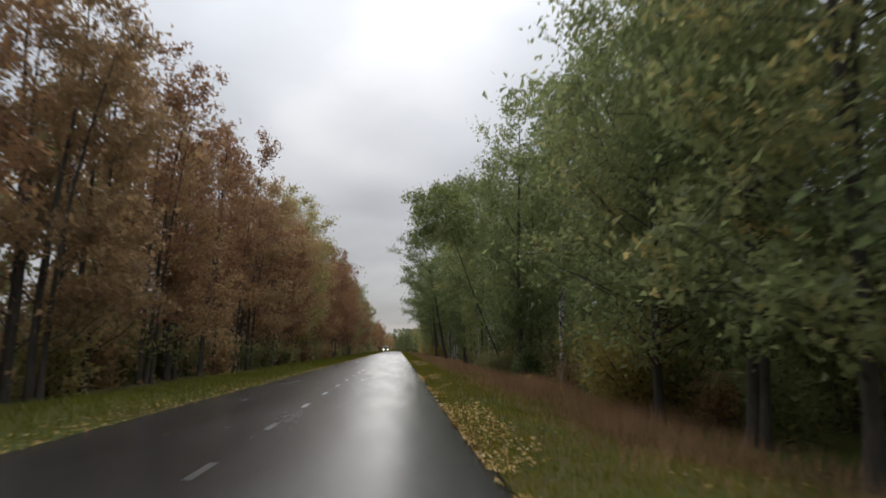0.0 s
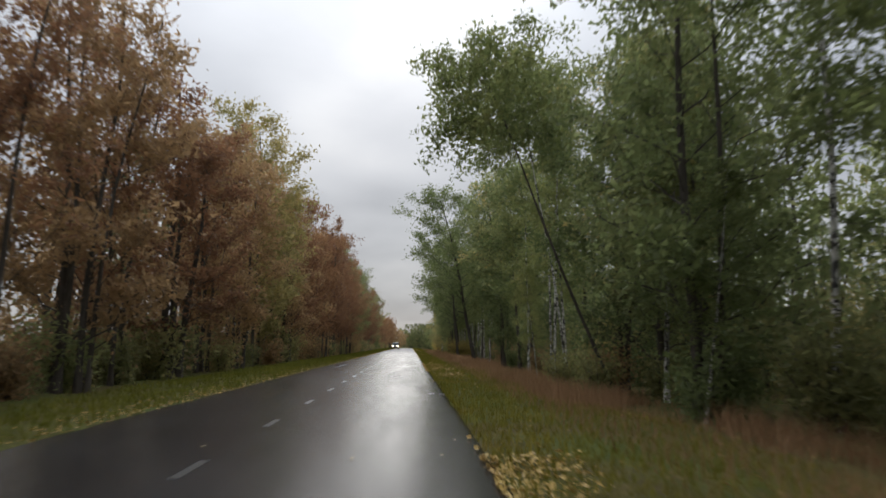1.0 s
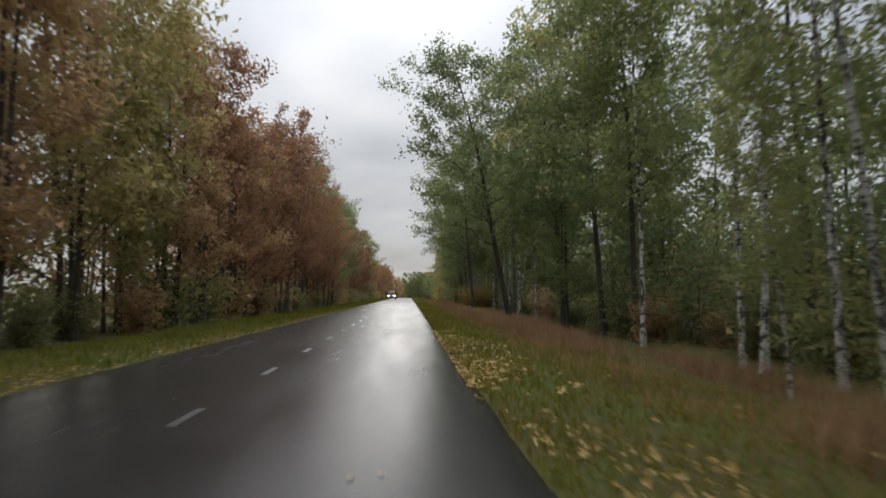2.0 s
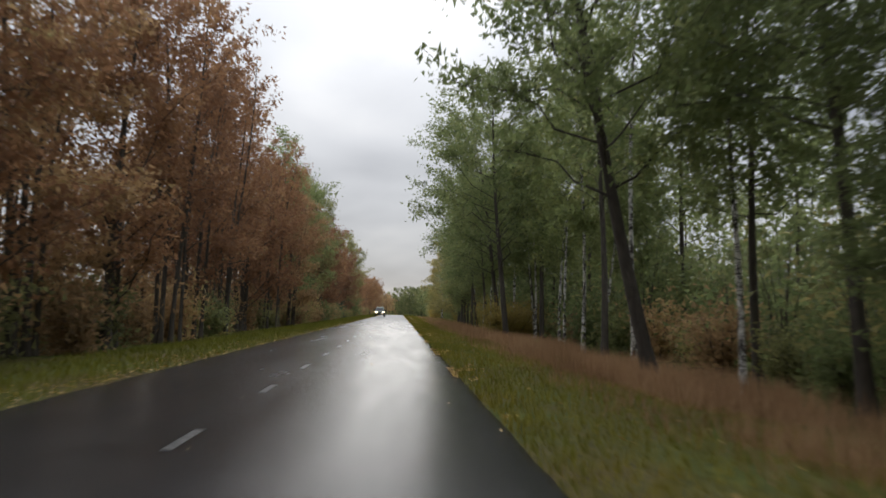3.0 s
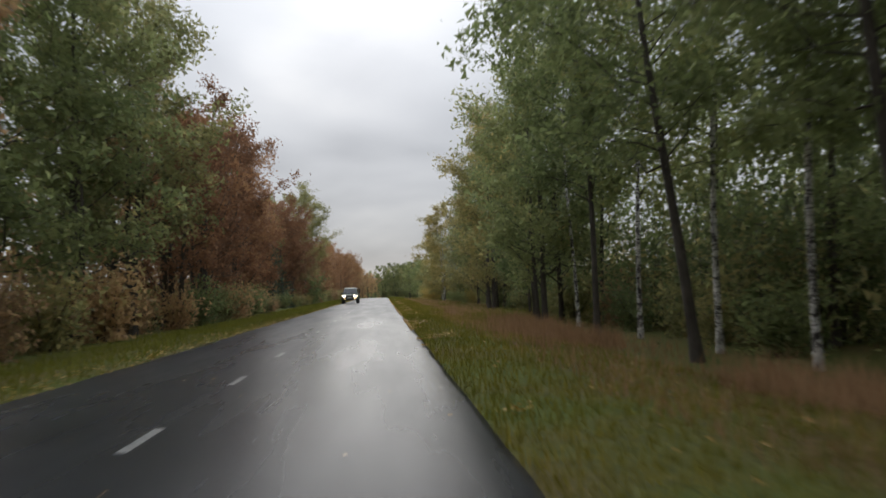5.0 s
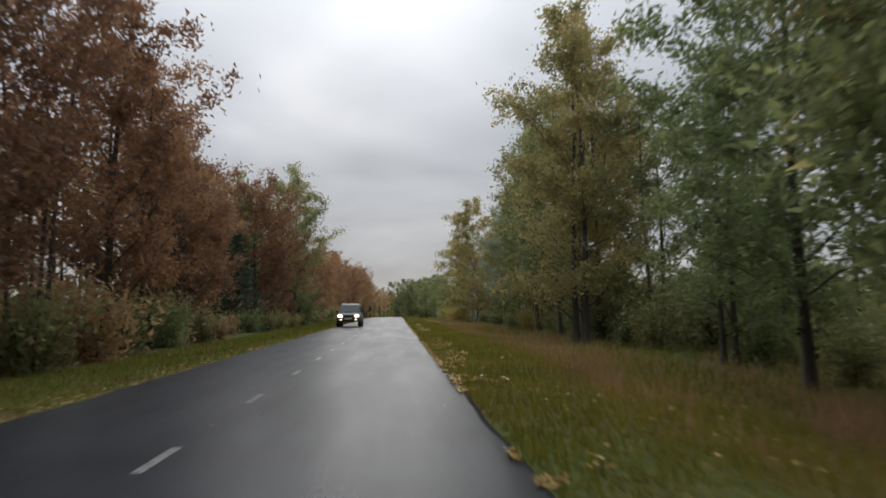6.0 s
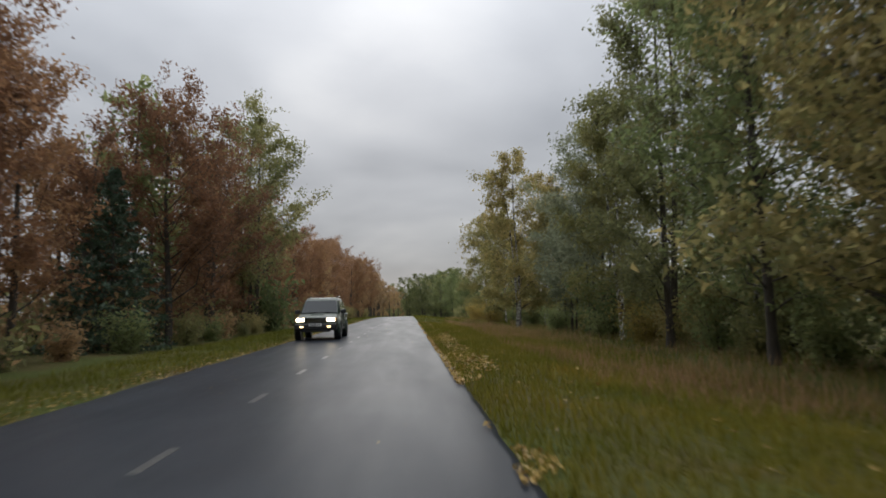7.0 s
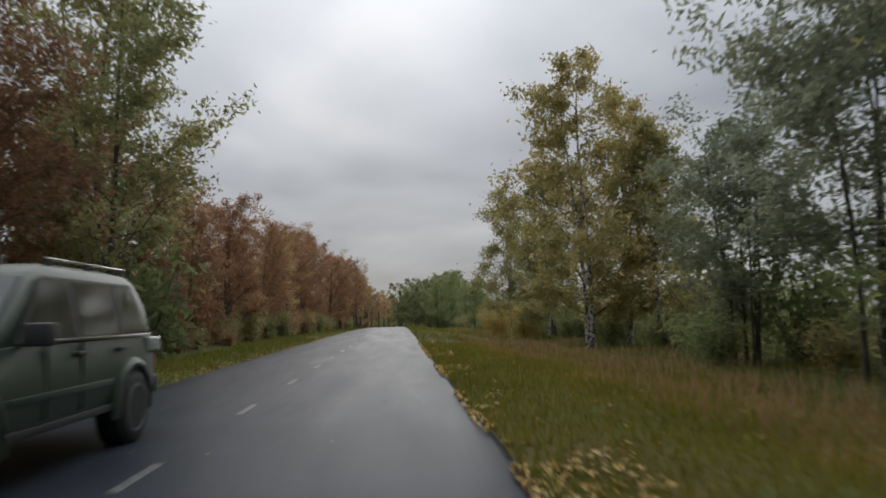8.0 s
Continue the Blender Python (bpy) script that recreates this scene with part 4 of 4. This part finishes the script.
blades("verge_grass", 14, 34000, 3.2, 8.5, 150, 235, 0.24, 0.024, M_GRASS, "rough green grass on the wide verge")
blades("verge_grass", 11, 26000, 6.5, 16.0, 150, 300, 0.4, 0.03, M_GRASS, "rough green and brown grass behind the verge", flop=0.5)
blades("dry_grass", 12, 16000, 6.5, 14.0, 155, 290, 0.5, 0.02, M_DRY, "rough brown grass between the shrubs", keep=patchy(0.2, 0.0, 7.0))
fallen("fallen_leaves", 7, 50000, ROAD_R - 0.12, 2.7, 2, 225, "yellow fallen leaves lying in clumps in the verge grass", pull=1.6, size=0.075,
       keep=lambda x, y: noise.noise(Vector((x * 2.1, y * 1.5, 2.0))) * 0.6 + noise.noise(Vector((x * 0.45, y * 0.27, 5.0))) > (0.5 if 68 < y < 138 else 0.22 if y < 68 else 0.1) + 0.42 * (x - 1.35) + max(0.0, x - 1.7) - (0.16 if y > 188 else 0))
fallen("fallen_leaves", 8, 2200, 1.4, 7.5, 2, 225, "scattered yellow fallen leaves among the grass")
fallen("fallen_leaves", 17, 700, 1.15, 2.3, 50, 64, "yellow fallen leaves strewn over the verge grass", pull=1.3, size=0.08, keep=patchy(0.9, -0.05, 6.0))
fallen("fallen_leaves", 9, 6500, -6.0, ROAD_L + 0.15, 5, 240, "yellow-brown fallen leaves along the road edge", pull=0.45, size=0.07)
fallen("fallen_leaves", 10, 260, ROAD_L + 0.2, ROAD_R - 0.2, 2, 230, "few wet leaves stuck to the asphalt", size=0.055, curl=0.2)

# ---- the oncoming off-road car in the other lane ----
def simple_material(name, color, rough, metallic=0.0, grime=0.15, coat=0.0):
    m, t, b = material(name, rough, 0.5)
    f = noise_tex(t, obj_co(t), 7, 4, 0.65)
    dark = tuple(c * (1 - grime) for c in color)
    pale = tuple(min(1, c * (1 + grime)) for c in color)
    link(t, ramp(t, f, [(0.3, dark), (0.7, pale)]), b.inputs["Base Color"])
    link(t, maths(t, "MULTIPLY_ADD", f, 0.2, rough - 0.1), b.inputs["Roughness"])
    b.inputs["Metallic"].default_value = metallic
    b.inputs["Coat Weight"].default_value = coat
    return m


M_PAINTWORK = simple_material("car_paint_grey_green", (0.026, 0.044, 0.028), 0.42, 0.0, 0.12, 0.08)
M_PLASTIC = simple_material("black_plastic", (0.022, 0.022, 0.023), 0.55)
M_RUBBER = simple_material("tyre_rubber", (0.018, 0.018, 0.018), 0.8)
M_ALLOY = simple_material("alloy", (0.14, 0.14, 0.145), 0.45, 0.8)
M_CHROME = simple_material("chrome", (0.6, 0.6, 0.6), 0.18, 1.0)
M_GLASS = simple_material("tinted_glass", (0.008, 0.011, 0.010), 0.10, 0.0, 0.1)
M_PLATE = simple_material("plate_white", (0.72, 0.72, 0.70), 0.4)
M_BLACK = simple_material("plate_bars", (0.03, 0.03, 0.03), 0.5)
M_RED = simple_material("tail_lamp_red", (0.30, 0.02, 0.015), 0.25)
M_CLEAR = simple_material("clear_lamp_lens", (0.27, 0.29, 0.27), 0.25)
M_AMBER = simple_material("indicator_amber", (0.55, 0.22, 0.04), 0.25)


def lamp_material(name, color, strength):
    m, t, b = material(name, 0.2)
    b.inputs["Base Color"].default_value = (0.9, 0.85, 0.75, 1)
    b.inputs["Emission Color"].default_value = (*color, 1)
    b.inputs["Emission Strength"].default_value = strength
    return m


M_LAMP = lamp_material("headlamp_glow", (1.0, 0.84, 0.58), 7.0)
M_FOG = lamp_material("fog_lamp_glow", (1.0, 0.70, 0.30), 3.0)


def part(name, bm, mat, parent, label="", round_edges=0.0, segs=2, shade=True):
    if round_edges:
        bmesh.ops.bevel(bm, geom=[e for e in bm.edges if len(e.link_faces) == 2 and e.calc_face_angle(0) > 0.5], offset=round_edges, segments=segs, affect="EDGES", profile=0.6)
    me = bpy.data.meshes.new(name)
    bm.normal_update()
    bm.to_mesh(me)
    bm.free()
    me.materials.append(mat)
    if shade:
        me.polygons.foreach_set("use_smooth", [True] * len(me.polygons))
        me.set_sharp_from_angle(angle=radians(38))
    ob = new(name, me)
    ob.parent = parent
    if label:
        ob["label"] = label
    return ob


def box(x0, x1, y0, y1, z0, z1, taper=0.0):
    bm = bmesh.new()
    bmesh.ops.create_cube(bm, size=1)
    for v in bm.verts:
        t = 1 - taper if v.co.z > 0 else 1
        v.co = ((x0 + x1) / 2 + v.co.x * (x1 - x0) * t, (y0 + y1) / 2 + v.co.y * (y1 - y0) * t, (z0 + z1) / 2 + v.co.z * (z1 - z0))
    return bm


def loft(rings):
    bm = bmesh.new()
    rows = [[bm.verts.new(p) for p in ring] for ring in rings]
    n = len(rows[0])
    for a, b in zip(rows, rows[1:]):
        for i in range(n):
            bm.faces.new((a[i], a[(i + 1) % n], b[(i + 1) % n], b[i]))
    bm.faces.new(list(reversed(rows[0])))
    bm.faces.new(rows[-1])
    bmesh.ops.recalc_face_normals(bm, faces=bm.faces[:])
    return bm


def pane(points, thick):
    """A sheet of glass or trim through the given corners."""
    p = [Vector(q) for q in points]
    n = (p[1] - p[0]).cross(p[2] - p[0]).normalized() * thick
    bm = bmesh.new()
    a = [bm.verts.new(q + n) for q in p]
    b = [bm.verts.new(q - n) for q in p]
    bm.faces.new(a)
    bm.faces.new(list(reversed(b)))
    for i in range(len(p)):
        j = (i + 1) % len(p)
        bm.faces.new((a[j], a[i], b[i], b[j]))
    bmesh.ops.recalc_face_normals(bm, faces=bm.faces[:])
    return bm


def ring_x(x0, x1, profile, n=28):
    """A body of revolution round the x axis: profile of (share of width, radius)."""
    return loft([[(x0 + (x1 - x0) * s, math.cos(2 * math.pi * k / n) * r, math.sin(2 * math.pi * k / n) * r) for k in range(n)] for s, r in profile])


def car_wheel(parent, x, y, r=0.375, w=0.25):
    side = 1 if x > 0 else -1
    tyre = part("tyre", ring_x(-w / 2, w / 2, [(0.0, r - 0.12), (0.0, r - 0.05), (0.08, r - 0.015), (0.2, r), (0.8, r), (0.92, r - 0.015), (1.0, r - 0.05), (1.0, r - 0.12)]), M_RUBBER, parent)
    tyre.matrix_basis = pose(x, y, r)
    rim = part("rim", ring_x(-w / 2 + 0.02, w / 2 + 0.004, [(0, r - 0.125), (0.5, r - 0.13), (0.93, r - 0.115), (1.0, r - 0.125), (1.0, r - 0.15), (0.8, r - 0.17), (0.8, 0.06)]), M_ALLOY, tyre)
    rim.matrix_basis = pose(0, 0, 0, 0, 0, 0 if side > 0 else 180)
    for k in range(6):
        s = part("spoke", box(w * 0.28, w * 0.49, -0.035, 0.035, 0.03, r - 0.125, 0.15), M_ALLOY, tyre, round_edges=0.008)
        s.matrix_basis = pose(0, 0, 0, k * 60, 0, 0) if side > 0 else pose(0, 0, 0, 0, 0, 180) @ pose(0, 0, 0, k * 60, 0, 0)
    return tyre


def build_car(x, y):
    """Front towards -y, 4.8 m long, 1.85 m high."""
    car = new("offroad_car")
    stations = [  # y, half width, sill height, top height, half width at top
        (-2.30, 0.70, 0.52, 0.74, 0.60), (-2.24, 0.82, 0.46, 0.86, 0.72), (-2.05, 0.88, 0.42, 0.98, 0.78), (-1.60, 0.90, 0.42, 1.04, 0.80), (-0.95, 0.90, 0.42, 1.10, 0.82),
        (-0.70, 0.90, 0.42, 1.12, 0.86), (0.6, 0.90, 0.42, 1.12, 0.87), (1.7, 0.90, 0.42, 1.13, 0.87), (2.10, 0.88, 0.44, 1.14, 0.84), (2.22, 0.80, 0.50, 1.12, 0.78)]
    rings = []
    for yy, w, zb, zt, wt in stations:
        half = [(0.0, zt + 0.02), (wt * 0.7, zt + 0.012), (wt, zt - 0.02), (w, zt - 0.16), (w + 0.012, (zt + zb) / 2), (w, zb + 0.12), (w - 0.06, zb), (0.0, zb)]
        rings.append([(a, yy, b) for a, b in half] + [(-a, yy, b) for a, b in reversed(half[1:-1])])
    part("body", loft(rings), M_PAINTWORK, car, "grey-green wet painted body")
    # greenhouse: base ring and roof rings
    def ringz(z, yf, yb, wf, wb):
        return [(wf, yf, z), (wf + 0.02, yf + 0.4, z), (wb, yb - 0.3, z), (wb - 0.04, yb, z), (-wb + 0.04, yb, z), (-wb, yb - 0.3, z), (-wf - 0.02, yf + 0.4, z), (-wf, yf, z)]
    part("cabin", loft([ringz(1.09, -0.98, 2.16, 0.80, 0.86), ringz(1.45, -0.54, 2.13, 0.742, 0.79), ringz(1.70, -0.24, 1.99, 0.685, 0.715), ringz(1.785, -0.05, 1.84, 0.64, 0.66), ringz(1.82, 0.25, 1.66, 0.52, 0.55)]), M_PAINTWORK, car, round_edges=0.02)
    part("windscreen", pane([(-0.76, -0.965, 1.13), (0.76, -0.965, 1.13), (0.655, -0.30, 1.665), (-0.655, -0.30, 1.665)], 0.012), M_GLASS, car, "rain-wet windscreen reflecting the sky")
    part("rear_window", pane([(-0.66, 2.165, 1.16), (0.66, 2.165, 1.16), (0.62, 2.145, 1.45), (-0.62, 2.145, 1.45)], 0.012), M_GLASS, car)
    for s in (-1, 1):
        def q(yy, z):
            k = (z - 1.09) / 0.61
            return (s * (0.872 - 0.15 * k), yy, z)
        for yf0, yf1, yb0, yb1 in ((-0.66, -0.16, 0.28, 0.28), (0.36, 0.36, 1.18, 1.18), (1.26, 1.26, 1.92, 1.70)):
            part("side_window", pane([q(yf0, 1.15), q(yb0, 1.15), q(yb1, 1.655), q(yf1, 1.655)], 0.012), M_GLASS, car)
        part("pillar_trim", pane([q(-0.72, 1.125), q(1.97, 1.125), q(1.75, 1.68), q(-0.16, 1.68)], 0.006), M_PLASTIC, car, "black window surround")
        part("belt_trim", box(s * 0.885 - 0.012, s * 0.885 + 0.012, -0.72, 2.0, 1.118, 1.142), M_CHROME, car, "bright belt line trim", round_edges=0.006)
        part("sill_trim", box(s * 0.84 - 0.07, s * 0.84 + 0.07, -1.0, 1.0, 0.40, 0.47), M_PLASTIC, car, round_edges=0.015)
        part("side_moulding", box(s * 0.905 - 0.02, s * 0.905 + 0.02, -0.9, 0.95, 0.66, 0.72), M_PAINTWORK, car, round_edges=0.01)
        for yy in (-0.30, 0.32):
            part("door_gap", box(s * 0.9 - 0.016, s * 0.9 + 0.016, yy - 0.005 + 0.55 - 0.6, yy + 0.005 - 0.05, 0.50, 1.10), M_BLACK, car)
        for yy in (0.12, 1.02):
            part("door_handle", box(s * 0.915 - 0.02, s * 0.915 + 0.02, yy, yy + 0.18, 0.985, 1.02), M_PLASTIC, car, round_edges=0.008)
        rail = part("roof_rail", box(s * 0.62 - 0.02, s * 0.62 + 0.02, 0.15, 1.80, 1.845, 1.87), M_CHROME, car, "bright metal roof rail", round_edges=0.012)
        for yy in (0.18, 0.95, 1.72):
            part("rail_foot", box(s * 0.62 - 0.018, s * 0.62 + 0.018, yy - 0.04, yy + 0.04, 1.775, 1.85), M_PLASTIC, rail)
        part("mirror", box(s * 1.0 - 0.11, s * 1.0 + 0.11, -0.72, -0.58, 1.10, 1.28), M_PLASTIC, car, round_edges=0.03)
        # lamps
        housing = part("headlamp_housing", box(s * 0.63 - 0.20, s * 0.63 + 0.20, -2.285, -2.10, 0.76, 0.95), M_CHROME, car, round_edges=0.03)
        part("headlamp", box(s * 0.63 - 0.165, s * 0.63 + 0.165, -2.305, -2.26, 0.785, 0.925), M_LAMP, housing, "lit warm rectangular headlamp lens", round_edges=0.022, segs=3)
        part("indicator", box(s * 0.80 - 0.05, s * 0.80 + 0.05, -2.23, -2.08, 0.78, 0.93), M_AMBER, car, round_edges=0.02)
        fog = part("fog_lamp", box(s * 0.56 - 0.10, s * 0.56 + 0.10, -2.415, -2.34, 0.52, 0.63), M_CHROME, car, round_edges=0.02)
        part("fog_lens", box(s * 0.56 - 0.075, s * 0.56 + 0.075, -2.428, -2.40, 0.54, 0.61), M_FOG, fog, "lit yellow fog lamp lens", round_edges=0.012)
        tail = part("tail_lamp", box(s * 0.825 - 0.09, s * 0.825 + 0.09, 1.86, 2.24, 0.93, 1.10), M_CLEAR, car, "pale clear tail lamp wrapped round the corner", round_edges=0.035, segs=3)
        part("red_lens", box(s * 0.80 - 0.06, s * 0.80 + 0.06, 2.14, 2.238, 0.74, 0.95), M_RED, tail, round_edges=0.02)
        for yy in (-1.40, 1.42):
            n = 14
            rings = []
            for k in range(n + 1):
                a = math.pi * (-0.06 + 1.12 * k / n)
                c, d = math.cos(a), math.sin(a)
                rings.append([(s * xx, yy + c * rr, 0.40 + d * rr) for xx, rr in ((0.86, 0.405), (0.955, 0.405), (0.96, 0.44), (0.925, 0.50), (0.86, 0.50))])
            part("wheel_arch", loft(rings), M_PAINTWORK, car)
            part("wheel_well", ring_x(s * 0.70, s * 0.922, [(0, 0.05), (0, 0.41), (1, 0.41), (1, 0.05)]), M_BLACK, car).matrix_basis = pose(0, yy, 0.40)
            car_wheel(car, s * 0.84, yy)
    part("front_bumper", box(-0.86, 0.86, -2.40, -2.10, 0.44, 0.70), M_PLASTIC, car, round_edges=0.06, segs=3)
    part("skid_plate", box(-0.6, 0.6, -2.37, -2.0, 0.36, 0.46), M_PLASTIC, car, round_edges=0.03)
    part("rear_bumper", box(-0.86, 0.86, 2.10, 2.34, 0.44, 0.66), M_PLASTIC, car, round_edges=0.05, segs=3)
    grille = part("grille", box(-0.46, 0.46, -2.315, -2.2, 0.73, 0.95), M_PLASTIC, car, round_edges=0.02)
    for k in range(3):
        part("grille_bar", box(-0.44, 0.44, -2.335, -2.30, 0.765 + k * 0.06, 0.785 + k * 0.06), M_CHROME, grille)
    plate = part("number_plate", box(-0.26, 0.26, -2.425, -2.40, 0.60, 0.71), M_PLATE, car, "white plate with unreadable dark bars")
    for k in range(6):
        part("plate_bar", box(-0.21 + k * 0.072, -0.165 + k * 0.072, -2.430, -2.42, 0.625, 0.685), M_BLACK, plate)
    part("bonnet_scoop", box(-0.30, 0.30, -1.75, -1.25, 1.03, 1.10, 0.2), M_PAINTWORK, car, round_edges=0.02)
    for s in (-1, 1):
        w = part("wiper", box(-0.28, 0.28, -0.01, 0.01, -0.01, 0.01), M_PLASTIC, car)
        w.matrix_basis = pose(s * 0.30 - 0.05, -0.96, 1.16, 40, 0, 0) @ pose(0, 0, 0, 0, 0, 8)
    cover = part("spare_wheel_cover", ring_x(-0.13, 0.13, [(0, 0.30), (0.05, 0.36), (0.5, 0.385), (0.95, 0.36), (1.0, 0.30)]), M_PAINTWORK, car, "round grey-green spare wheel cover")
    cover.matrix_basis = pose(0.08, 2.36, 0.98, 0, 0, 90)
    car.matrix_basis = pose(x, y, road_z(y) - 0.012)
    return tagged(car, "grey-green off-road car with lit headlamps on wet road", "car")


build_car(-3.70, 199.5)
